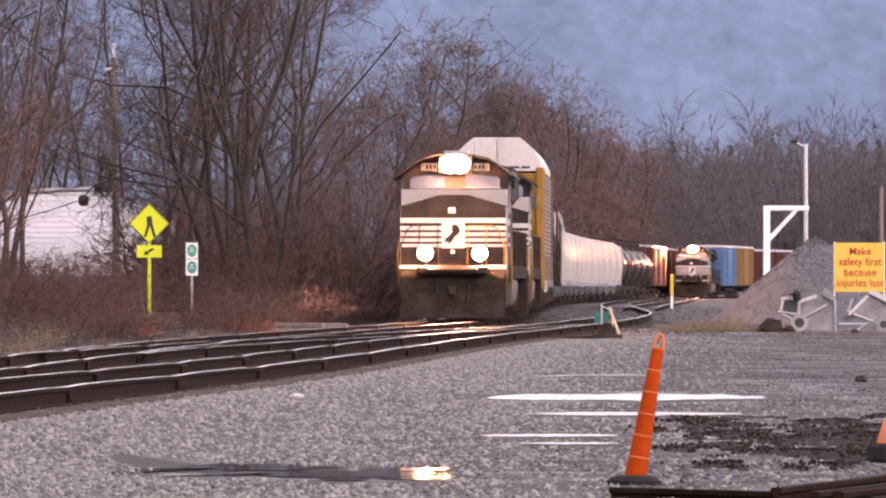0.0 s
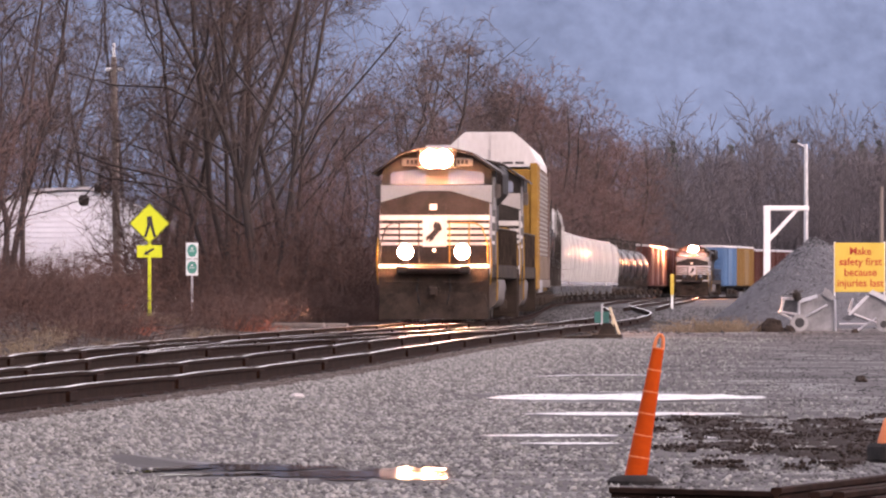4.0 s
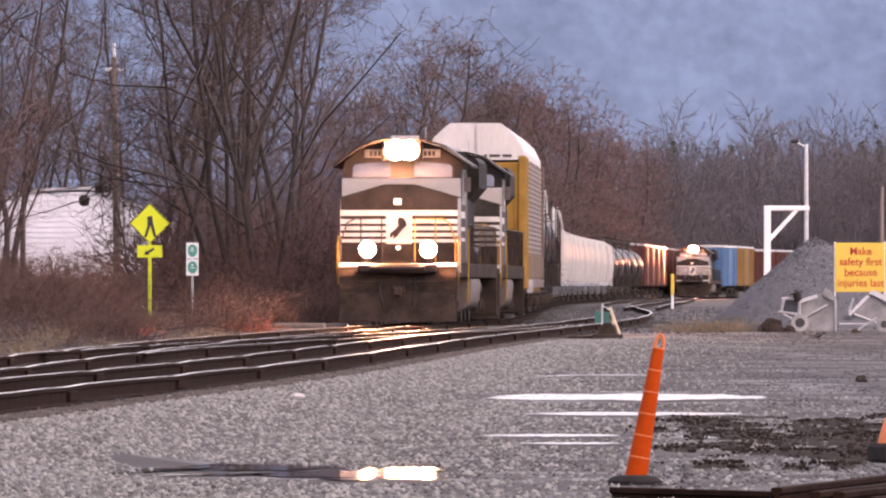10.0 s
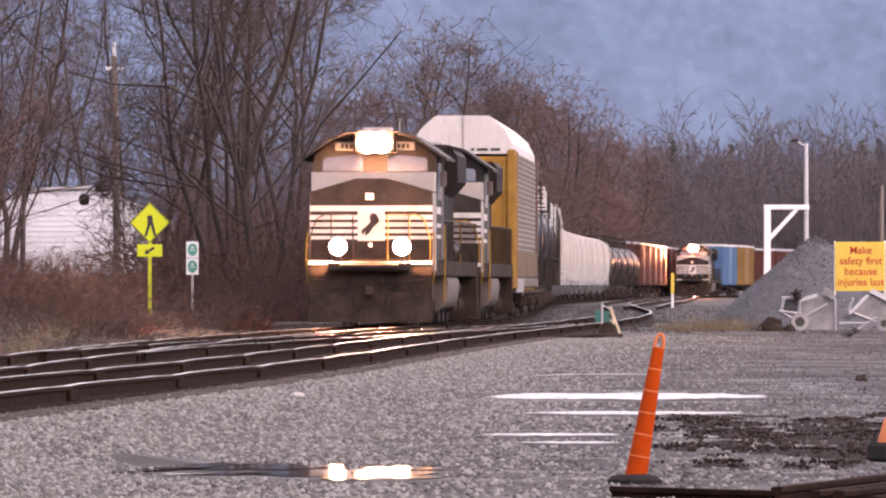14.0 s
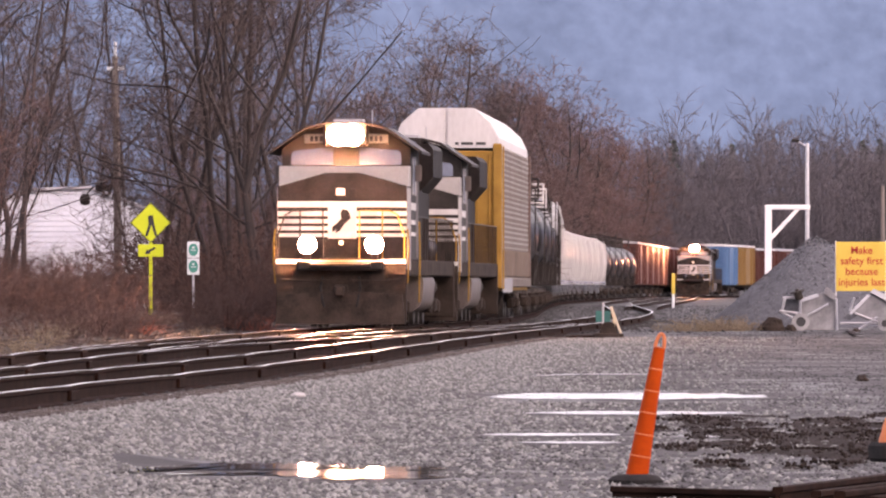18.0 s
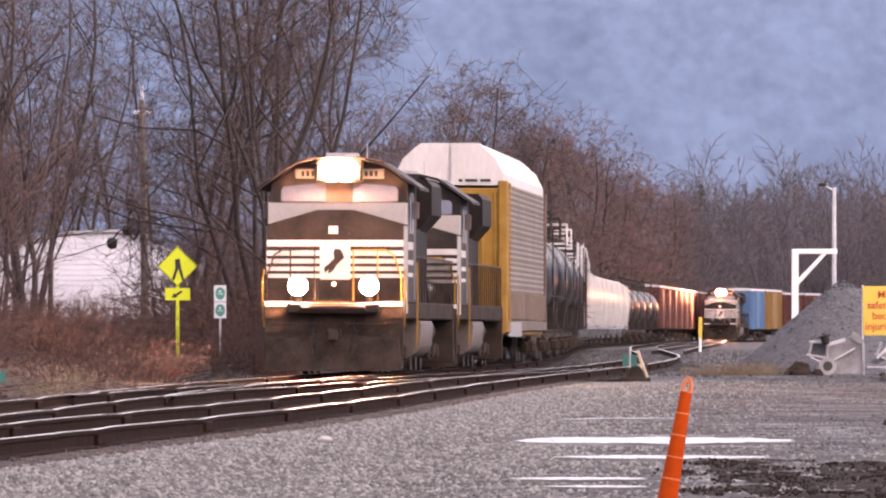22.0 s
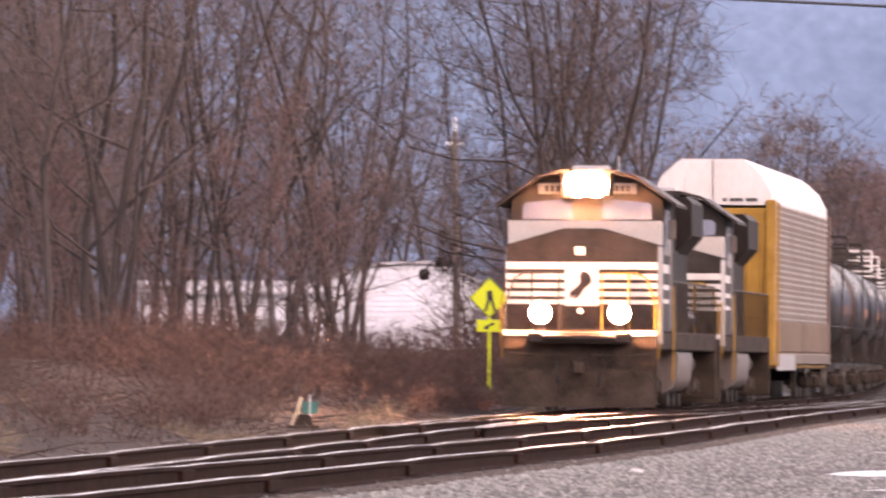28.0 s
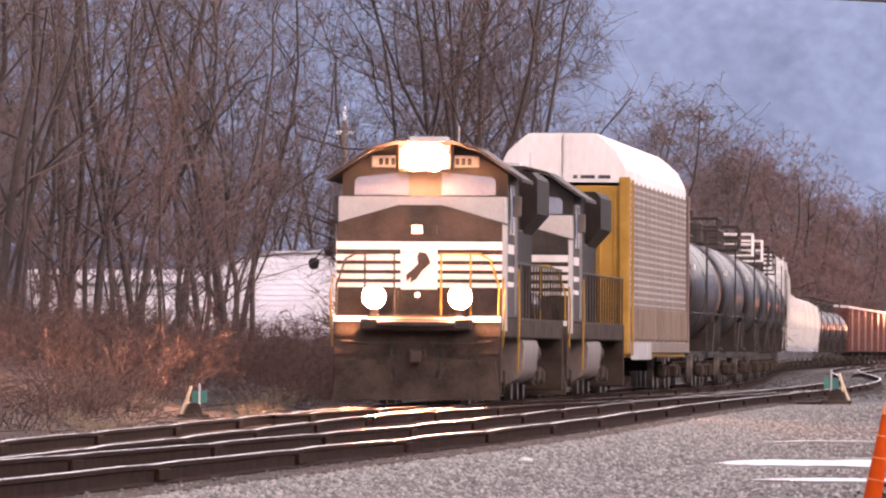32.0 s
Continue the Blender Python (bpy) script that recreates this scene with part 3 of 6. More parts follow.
        part("cab_stripe", Form().box(s * 1.498, s * 1.506, 2.6, 5.5, 2.75, 2.92).box(s * 1.498, s * 1.506, 2.6, 5.5, 2.42, 2.52).box(s * 1.498, s * 1.506, 2.6, 5.5, 2.15, 2.24), M_WHITE, e)
    head = part("headlight_housing", Form().box(-0.52, 0.52, 2.20, 2.52, 4.22, 4.76, 0.05), M_BLACK, e)
    for s in (-1, 1):
        part("headlight", Form().lathe((s * 0.17, 2.188, 4.49), (0, 1, 0), [(-0.10, 0.01), (-0.09, 0.10), (-0.06, 0.17), (-0.02, 0.225), (0.014 + 0.002 * s, 0.25)], 20), (M_LAMPFAR if top_only else M_LAMP) if lit else M_GLASS, head, "blazing headlight" if lit else "unlit headlight")
        dl = part("ditch_light_housing", Form().lathe((s * 0.775, 0.42, 1.94), (0, 1, 0), [(0, 0.215), (0.1, 0.225), (0.28, 0.12)], 18), M_BLACK, e)
        part("ditch_light", Form().lathe((s * 0.775, 0.408, 1.94), (0, 1, 0), [(-0.10, 0.01), (-0.09, 0.08), (-0.06, 0.14), (-0.02, 0.185), (0.014, 0.205)], 20), M_LAMP if (lit and not top_only) else M_GLASS, dl, "blazing ditch light" if lit else "unlit ditch light")
        part("lamp_bracket", Form().box(s * 0.70, s * 0.85, 0.5, 0.62, 1.58, 1.80, 0.01), M_BLACK, dl)
        # front platform railing
        part("front_handrail", Form().pipe([(s * 1.46, 0.62, 1.62), (s * 1.46, 0.62, 2.15), (s * 1.30, 0.62, 2.62), (s * 1.12, 0.62, 2.72), (s * 0.42, 0.62, 2.72), (s * 0.42, 0.62, 1.62)], 0.022).rod((s * 0.95, 0.62, 1.62), (s * 0.95, 0.62, 2.72), 0.02, n=6), M_BLACK if s < 0 else M_YELLOW, e, "platform handrail")
        part("grab_iron", Form().pipe([(s * 1.53, 0.68, 1.05), (s * 1.56, 0.60, 1.5), (s * 1.56, 0.60, 2.0), (s * 1.53, 0.7, 2.3)], 0.02), M_YELLOW, e, "yellow grab iron")
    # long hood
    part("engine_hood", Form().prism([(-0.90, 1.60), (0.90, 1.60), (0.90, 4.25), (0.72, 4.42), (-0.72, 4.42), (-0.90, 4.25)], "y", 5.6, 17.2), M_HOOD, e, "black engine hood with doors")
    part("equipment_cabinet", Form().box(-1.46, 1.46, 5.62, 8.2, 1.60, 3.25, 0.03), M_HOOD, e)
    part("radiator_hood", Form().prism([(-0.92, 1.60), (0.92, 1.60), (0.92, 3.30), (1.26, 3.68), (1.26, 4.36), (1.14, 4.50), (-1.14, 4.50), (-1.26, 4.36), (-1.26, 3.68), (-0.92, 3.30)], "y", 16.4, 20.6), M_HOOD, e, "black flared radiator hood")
    for k in range(9):
        y = 8.5 + k * 0.9
        for s in (-1, 1):
            part("hood_door", Form().box(s * 0.895, s * 0.918, y, y + 0.84, 1.7, 4.0, 0.01), M_HOOD, e)
    part("exhaust_stack", Form().box(-0.3, 0.3, 12.2, 13.2, 4.40, 4.66, 0.03), M_DIRT, e)
    part("roof_fan", Form().lathe((0, 10.0, 4.40), (0, 0, 1), [(0, 0.5), (0.14, 0.52), (0.16, 0.3)], 20), M_DIRT, e)
    part("roof_antenna", Form().box(-0.35, 0.35, 3.2, 3.9, 4.78, 4.88, 0.02).rod((0.5, 4.2, 4.7), (0.5, 4.2, 5.1), 0.015, n=5), M_STEELGREY, e)
    part("horn", Form().rod((-0.3, 6.2, 4.55), (-0.3, 5.8, 4.58), 0.04, 0.09).rod((-0.12, 6.2, 4.6), (-0.12, 5.75, 4.62), 0.03, 0.08), M_STEELGREY, e)
    # walkway rails, tank, trucks
    for s in (-1, 1):
        part("walkway_rail", Form().rod((s * 1.46, 5.7, 2.62), (s * 1.46, 21.6, 2.62), 0.02, n=6), M_BLACK, e)
        for k in range(17):
            y = 5.8 + k * 0.98
            part("stanchion", Form().rod((s * 1.46, y, 1.6), (s * 1.46, y, 2.62), 0.02, n=6), M_DIRT, e)
        part("step_rail", Form().pipe([(s * 1.5, 5.9, 0.6), (s * 1.52, 5.9, 1.6), (s * 1.5, 6.0, 2.5)], 0.022), M_YELLOW, e, "yellow step handrail")
    # The tank's pale grey has the reflected sky put into it.
    part("fuel_tank", Form().prism([(-1.18, 0.38), (1.18, 0.38), (1.34, 0.48), (1.42, 0.64), (1.45, 1.08), (1.42, 1.18), (1.34, 1.24), (-1.34, 1.24), (-1.42, 1.18), (-1.45, 1.08), (-1.42, 0.64), (-1.34, 0.48)], "y", 8.7, 13.6), M_SHEENGREY, e, "fuel tank coloured pale for reflected sky", True)
    part("air_reservoir", Form().lathe((1.2, 13.8, 0.95), (0, 1, 0), [(0, 0.02), (0.05, 0.2), (1.8, 0.2), (1.85, 0.02)], 14), M_DIRT, e)
    part("rear_pilot", Form().box(-1.5, 1.5, L - 0.8, L - 0.55, 0.2, 1.6, 0.02), M_DIRT, e)
    truck(e, 4.6, (-2.0, 0.0, 2.0), 1.12)
    truck(e, 17.7, (-2.0, 0.0, 2.0), 1.12)
    return e, L, (4.6, 17.7)


def autorack():
    e = thing("autorack_car", "galvanised autorack car with yellow ends and white roof", "railcar")
    L = 27.6
    eave, crown = 4.85, 5.94
    part("underframe", Form().box(-1.45, 1.45, 0.6, L - 0.6, 0.85, 1.25, 0.02), M_YELLOW, e)
    for s in (-1, 1):
        step = (L - 2.0) / 14
        for k in range(14):
            y0, y1 = 1.0 + k * step, 1.0 + (k + 1) * step
            p = part("side_panel", Form().box(s * 1.45, s * 1.475, y0 + 0.05, y1 - 0.05, 1.24, eave, 0.008), M_AUTORACK, e)
            # The strips' pale colour stands for light caught in the perforations.
            f = Form()
            for g in range(19):
                z = 2.06 + g * 0.146
                f.box(s * 1.474, s * 1.487, y0 + 0.07, y1 - 0.07, z, z + (0.055 if g % 5 else 0.035))
            part("perforated_band", f, M_PERFORATED, p, "pale strips coloured as light caught in perforations", kind="stuff")
            f = Form()
            for h in range(5):
                ya = y0 + 0.15 + h * (step - 0.3) / 4
                f.box(s * 1.476, s * 1.52, ya - 0.05, ya + 0.05, 1.26, 2.0, 0.015)
            part("lower_rib", f, M_AUTORACK, p, kind="stuff")
            part("side_post", Form().box(s * 1.44, s * 1.482, y0 - 0.05, y0 + 0.05, 1.22, eave + 0.05, 0.005), M_AUTORACK, e)
        for y in (0.75, L - 0.75):
            part("corner_post", Form().box(s * 1.30, s * 1.55, y - 0.18, y + 0.18, 0.9, eave + 0.1, 0.03), M_YELLOW if y < 5 else M_DUSTBROWN, e, "yellow corner post" if y < 5 else "dusty brown corner post")
        part("side_sill", Form().box(s * 1.42, s * 1.56, 0.7, L - 0.7, 0.95, 1.22, 0.02), M_AUTORACK, e)
    roof = [(-1.46, eave), (-1.44, eave + 0.28), (-1.24, eave + 0.68), (-0.92, crown - 0.12), (-0.76, crown), (0.76, crown), (0.92, crown - 0.12), (1.24, eave + 0.68), (1.44, eave + 0.28), (1.46, eave)]
    part("roof", Form().prism(roof, "y", 0.7, L - 0.7), M_ROOFWHITE, e, "white rounded roof")
    for y in (0.72, L - 0.72):
        d = -1 if y < 5 else 1
        for s in (-1, 1):
            part("end_door", Form().box(s * 0.03, s * 1.36, y - 0.06, y + 0.02, 1.25, eave - 0.1, 0.02), M_YELLOW, e, "yellow end door")
            part("end_roof_panel", Form().prism([(s * 0.04, eave - 0.02), (s * 1.43, eave - 0.02), (s * 1.41, eave + 0.27), (s * 1.21, eave + 0.66), (s * 0.9, crown - 0.14), (s * 0.74, crown - 0.03), (s * 0.04, crown - 0.03)], "y", y + d * 0.03, y + d * 0.09), M_ROOFWHITE, e, "white end panel")
            for k in range(4):
                part("door_rib", Form().box(s * (0.18 + 0.33 * k), s * (0.24 + 0.33 * k), y - 0.1, y - 0.05, 1.3, eave - 0.2, 0.01), M_YELLOW, e)
        part("end_lettering", Form().box(0.25, 0.35, y + d * 0.095 - 0.004, y + d * 0.095 + 0.004, eave + 0.06, eave + 0.14).box(0.42, 0.75, y + d * 0.095 - 0.004, y + d * 0.095 + 0.004, eave + 0.06, eave + 0.14).box(0.82, 1.1, y + d * 0.095 - 0.004, y + d * 0.095 + 0.004, eave + 0.06, eave + 0.14), M_SIGNBLACK, e, "unreadable dark lettering bars")
        part("end_platform", Form().box(-1.4, 1.4, y + d * 0.05, y + d * 0.65, 1.05, 1.16, 0.01), M_YELLOW, e)
        part("end_railing", Form().pipe([(-1.4, y + d * 0.6, 1.1), (-1.4, y + d * 0.6, 2.1), (1.4, y + d * 0.6, 2.1), (1.4, y + d * 0.6, 1.1)], 0.02).rod((0.5, y + d * 0.6, 1.1), (0.5, y + d * 0.6, 2.1), 0.018, n=5).rod((0.95, y + d * 0.6, 1.1), (0.95, y + d * 0.6, 2.1), 0.018, n=5), M_YELLOW, e)
        coupler(e, y + d * 0.3, d)
    part("corner_ladder", ladder(1.57, 1.5, 0.9, 4.9), M_YELLOW, e)
    part("data_placard", Form().box(1.552, 1.562, 1.2, 9.5, 0.80, 1.20, 0.01), M_DULLPLATE, e, "pale panel on the sill")
    truck(e, 3.0)
    truck(e, L - 3.0)
    return e, L, (3.0, L - 3.0)


def tank_car(label, grating=None, L=17.6):
    e = thing("tank_car", label, "railcar")
    r, zc = 1.48, 2.62
    rings = [(0, 0.05), (0.1, 0.6), (0.3, 1.1), (0.55, 1.38), (0.8, r)]
    rings += [(L - 2.0 - t, q) for t, q in reversed(rings)]
    part("tank_shell", Form().lathe((0, 1.0, zc), (0, 1, 0), [q for q in rings if 0.5 < q[0] < L - 2.5], 40), M_TANK, e, "glossy black tank shell", True)
    part("tank_end", Form().lathe((0, 1.0, zc), (0, 1, 0), [q for q in rings if q[0] < 0.9], 40), M_DUSTBROWN, e, "dusty brown dished tank end", True)
    part("tank_end", Form().lathe((0, 1.0, zc), (0, 1, 0), [q for q in rings if q[0] > L - 2.9], 40), M_DUSTBROWN, e, "dusty brown dished tank end", True)
    for k in range(3):
        y = 3.4 + k * (L - 6.8) / 2
        part("shell_band", Form().lathe((0, y, zc), (0, 1, 0), [(-0.04, r + 0.008), (0.04, r + 0.008)], 40), M_TANK, e, "", True)
    part("centre_sill", Form().box(-0.35, 0.35, 0.4, L - 0.4, 0.8, 1.2, 0.02), M_BLACK, e)
    for y in (1.6, L - 1.6):
        part("saddle", Form().prism([(-1.3, 1.0), (1.3, 1.0), (1.36, 1.9), (0.9, 1.45), (-0.9, 1.45), (-1.36, 1.9)], "y", y - 0.25, y + 0.25), M_BLACK, e)
        d = -1 if y < 5 else 1
        part("end_platform", Form().box(-1.45, 1.45, y + d * 0.75, y + d * 1.25, 1.05, 1.12), M_BLACK, e)
        part("end_rail", Form().pipe([(-1.4, y + d * 1.2, 1.1), (-1.4, y + d * 1.2, 2.1), (1.4, y + d * 1.2, 2.1), (1.4, y + d * 1.2, 1.1)], 0.02), M_BLACK, e)
        coupler(e, y + d * 1.1, d)
    g = grating or M_BLACK
    c = L / 2
    part("dome", Form().lathe((0, c, zc + r - 0.1), (0, 0, 1), [(0, 0.58), (0.62, 0.58), (0.72, 0.5)], 20), M_BLACK, e)
    part("top_platform", Form().box(-1.05, 1.05, c - 1.3, c + 1.3, 4.06, 4.11), g, e)
    for s in (-1, 1):
        rl = Form()
        for z in (4.45, 4.78):
            rl.rod((s * 1.03, c - 1.28, z), (s * 1.03, c + 1.28, z), 0.025, n=5)
        for k in range(5):
            rl.rod((s * 1.03, c - 1.28 + k * 0.64, 4.06), (s * 1.03, c - 1.28 + k * 0.64, 4.78), 0.025, n=5)
        part("platform_rail", rl, g, e)
        er = Form()
        for z in (4.45, 4.78):
            er.rod((-1.03, c + s * 1.28, z), (1.03, c + s * 1.28, z), 0.025, n=5)
        part("platform_rail", er, g, e)
        part("side_ladder", ladder(s * 1.5, c, 1.0, 4.1), M_BLACK, e)
        part("side_rail", Form().rod((s * 1.53, 1.0, 2.0), (s * 1.53, L - 1.0, 2.0), 0.02, n=5), M_BLACK, e)
    part("stencil_marking", Form().box(1.40, 1.465, 2.8, 3.7, 3.12, 3.26), M_STEELGREY, e)
    truck(e, 2.1)
    truck(e, L - 2.1)
    return e, L, (2.1, L - 2.1)


def hopper_car(label, L=18.3, top=4.66):
    e = thing("hopper_car", label, "railcar")
    prof = [(-1.2, 1.25), (1.2, 1.25), (1.46, 1.7), (1.56, 2.6), (1.54, top - 1.0), (1.36, top - 0.38), (1.0, top - 0.12), (-1.0, top - 0.12), (-1.36, top - 0.38), (-1.54, top - 1.0), (-1.56, 2.6), (-1.46, 1.7)]
    part("hopper_body", Form().prism(prof, "y", 1.3, L - 1.3), M_HOPPER, e, "pale grey curved hopper body", True)
    for k in range(9):
        y = 1.4 + k * (L - 2.8) / 8
        q = [(a * 1.04, 2.9 + (b - 2.9) * 1.012) for a, b in prof]
        part("body_rib", Form().prism(q, "y", y - 0.06, y + 0.06), M_HOPPER, e)
    part("roof_walk", Form().box(-0.9, -0.45, 1.2, L - 1.2, top - 0.06, top).box(0.45, 0.9, 1.2, L - 1.2, top - 0.06, top), M_GALV, e)
    part("roof_hatch", Form().box(-0.32, 0.32, 1.6, L - 1.6, top - 0.14, top + 0.04, 0.03), M_HOPPER, e)
    for y in (1.3, L - 1.3):
        d = -1 if y < 5 else 1
        part("end_slope", Form().prism([(y, top - 0.3), (y + d * 0.2, top - 0.3), (y + d * 0.8, 1.3), (y, 1.3)], "x", -1.3, 1.3), M_HOPPER, e)
        for s in (-1, 1):
            part("end_post", Form().box(s * 1.35, s * 1.48, y + d * 0.75, y + d * 0.88, 1.0, top - 0.35, 0.01), M_HOPPER, e)
            part("end_ladder", ladder(s * 1.1, y + d * 0.92, 1.0, top - 0.15, along="x"), M_GALV, e)
        coupler(e, y + d * 0.8, d)
    for k in range(3):
        y = L * (k + 1) / 4
        part("discharge_hopper", Form().prism([(y - 1.9, 1.3), (y + 1.9, 1.3), (y + 0.4, 0.45), (y - 0.4, 0.45)], "x", -1.1, 1.1), M_HOPPER, e)
    part("side_sill", Form().box(-1.5, -1.4, 0.6, L - 0.6, 1.05, 1.3, 0.01).box(1.4, 1.5, 0.6, L - 0.6, 1.05, 1.3, 0.01), M_HOPPER, e)
    truck(e, 2.0)
    truck(e, L - 2.0)
    return e, L, (2.0, L - 2.0)


def box_car(label, paint, L=18.0, top=4.75, roof=None):
    e = thing("box_car", label, "railcar")
    part("body", Form().box(-1.45, 1.45, 0.8, L - 0.8, 1.05, top - 0.25, 0.02), paint, e)
    part("roof", Form().prism([(-1.5, top - 0.26), (1.5, top - 0.26), (1.5, top - 0.12), (0, top), (-1.5, top - 0.12)], "y", 0.75, L - 0.75), roof or M_STEELGREY, e)
    for k in range(18):
        y = 0.95 + k * (L - 1.9) / 17
        for s in (-1, 1):
            part("side_rib", Form().box(s * 1.44, s * 1.53, y - 0.07, y + 0.07, 1.1, top - 0.3, 0.02), paint, e)
    for s in (-1, 1):
        part("sliding_door", Form().box(s * 1.45, s * 1.55, L / 2 - 1.8, L / 2 + 1.8, 1.15, top - 0.4, 0.02), paint, e)
    for y in (0.8, L - 0.8):
        d = -1 if y < 5 else 1
        for j in range(7):
            z = 1.4 + j * 0.45
            part("end_rib", Form().box(-1.35, 1.35, y + d * 0.0, y + d * 0.08, z, z + 0.2, 0.03), paint, e)
        coupler(e, y + d * 0.4, d)
    part("centre_sill", Form().box(-0.3, 0.3, 0.5, L - 0.5, 0.75, 1.05), M_DIRT, e)
    truck(e, 2.0)
    truck(e, L - 2.0)
    return e, L, (2.0, L - 2.0)


def on_track(line, y, bogies, L):
    """Pose of a car whose front stands at y: both bogies on the centre line."""
    a, b = y + bogies[0], y + bogies[1]
    xa, xb = line(a), line(b)
    s = (xb - xa) / (b - a)
    m = Matrix.Rotation(-math.atan(s), 4, "Z")
    return Matrix.Translation((xa - s * bogies[0] + 0.07, y, RAIL)) @ m


def front_at(t):
    """Where along the main track the leading engine's lamps are at t seconds."""
    return 265.5 - 2.782 * t + 0.01402 * t * t - 0.000691 * t**3


TRAIN = []
off = -2.0
pieces = []
lead, L, bg = locomotive("black freight locomotive with white nose stripes and blazing lights")
pieces.append((lead, L, bg))
second, L, bg = locomotive("trailing black freight locomotive with white nose stripes, lights off", lit=False)
pieces.append((second, L, bg))
pieces.append(autorack())
t1 = tank_car("glossy black tank car with top walkway")
t2 = tank_car("black tank car with white walkway rails", M_WHITE)
h0 = hopper_car("tall white covered hopper car with end ladders", top=5.0)
h1 = hopper_car("pale grey covered hopper car", top=4.4)
b1 = box_car("oxide red ribbed box car", M_RUSTCAR)
tagged(t1[0], group="tank cars of the train")
tagged(h1[0], group="hopper cars of the train")
tagged(b1[0], group="box cars of the train")


def again(src):
    return copy_thing(src[0], Matrix.Identity(4)), src[1], src[2]


pieces += [t1, again(t1), again(t1), t2, again(t2)] + [again(t1) for k in range(3)] + [h0, h1] + [again(h1) for k in range(12)] + [again(t1) for k in range(5)] + [b1] + [again(b1) for k in range(9)]
for ob, L, bg in pieces:
    TRAIN.append((ob, off, bg, L))
    off += L

# ---- the standing train on the far track ----
y = 866.0
standing = locomotive("distant black locomotive with one headlight burning", True, True)
for ob, L, bg in [standing, box_car("weathered blue box car with white roof", M_BLUE, 15.5, 5.0, M_ROOFWHITE), box_car("faded ochre box car with white roof", M_OCHRE, 15.5, 5.0, M_ROOFWHITE), again(b1), again(b1), again(b1)]:
    ob.matrix_world = on_track(TRACK_C, y, bg, L)
    y += L + 0.3

# ---- bare trees and brush ----
def grow(seed, height, counts=(9, 6, 5, 6), spread=0.62, trunk_r=0.14, leaders=1, lean=0.14, low=0.18, reach=0.27, rise=0.12, wander=0.13, twig=0.010):
    """The limbs of a leafless tree as segments: start, end, radii, level. The last level are the finest twigs."""
    rng = np.random.RandomState(seed)
    segs = []
    last = len(counts)
    pieces = (8, 5, 3, 2, 1)

    def limb(p, d, length, r, lev):
        n = 1 if lev == last else pieces[lev]
        step = length / n
        pts = [p]
        for i in range(n):
            d = d + rng.normal(0, wander + (0.12 if lev == 1 else 0.05 * lev), 3)
            d[2] += rise if lev else 0.10
            d = d / math.sqrt(d.dot(d))
            q = pts[-1] + d * step
            if lev and math.hypot(q[0], q[1]) > reach * height * (0.8 + 0.4 * rng.rand()):
                break
            ra, rb = r * (1 - 0.78 * i / n), r * (1 - 0.78 * (i + 1) / n)
            segs.append((pts[-1], q, max(ra, twig * 0.8), max(rb, twig * 0.65), lev))
            pts.append(q)
        n = len(pts) - 1
        if lev == last or not n:
            return
        k = counts[lev]
        start = low if lev == 0 else 0.15
        for c in range(k):
            f = start + (1 - start) * (c + rng.rand()) / k
            i = min(int(f * n), n - 1)
            w = f * n - i
            base = pts[i] * (1 - w) + pts[i + 1] * w
            axis = pts[i + 1] - pts[i]
            axis = axis / math.sqrt(axis.dot(axis))
            side = rng.normal(0, 1, 3)
            side -= axis * side.dot(axis)
            side /= math.sqrt(side.dot(side))
            ang = spread + rng.rand() * 0.5
            nd = axis * math.cos(ang) + side * math.sin(ang)
            ln = length * (0.48 if lev == 0 else 0.58) * (1.2 - 0.65 * f) * (0.65 + 0.7 * rng.rand())
            limb(base, nd, max(ln, 0.35), max(r * (1 - 0.7 * f) * (0.48 if lev == 0 else 0.55), twig), lev + 1)

    for k in range(leaders):
        a = rng.rand() * 6.28 if leaders < 3 else 6.28 * (k + 0.4 * rng.rand()) / leaders
        out = 0.0 if leaders == 1 else lean * (0.5 + 0.8 * rng.rand())
        foot = 0.18 * (leaders > 1)
        limb(np.array([foot * math.cos(a), foot * math.sin(a), -0.15]), np.array([math.cos(a) * out, math.sin(a) * out, 1.0]), height * (1 if k == 0 else 0.78 + 0.22 * rng.rand()), trunk_r * (1 if k == 0 else 0.8), 0)
    return segs


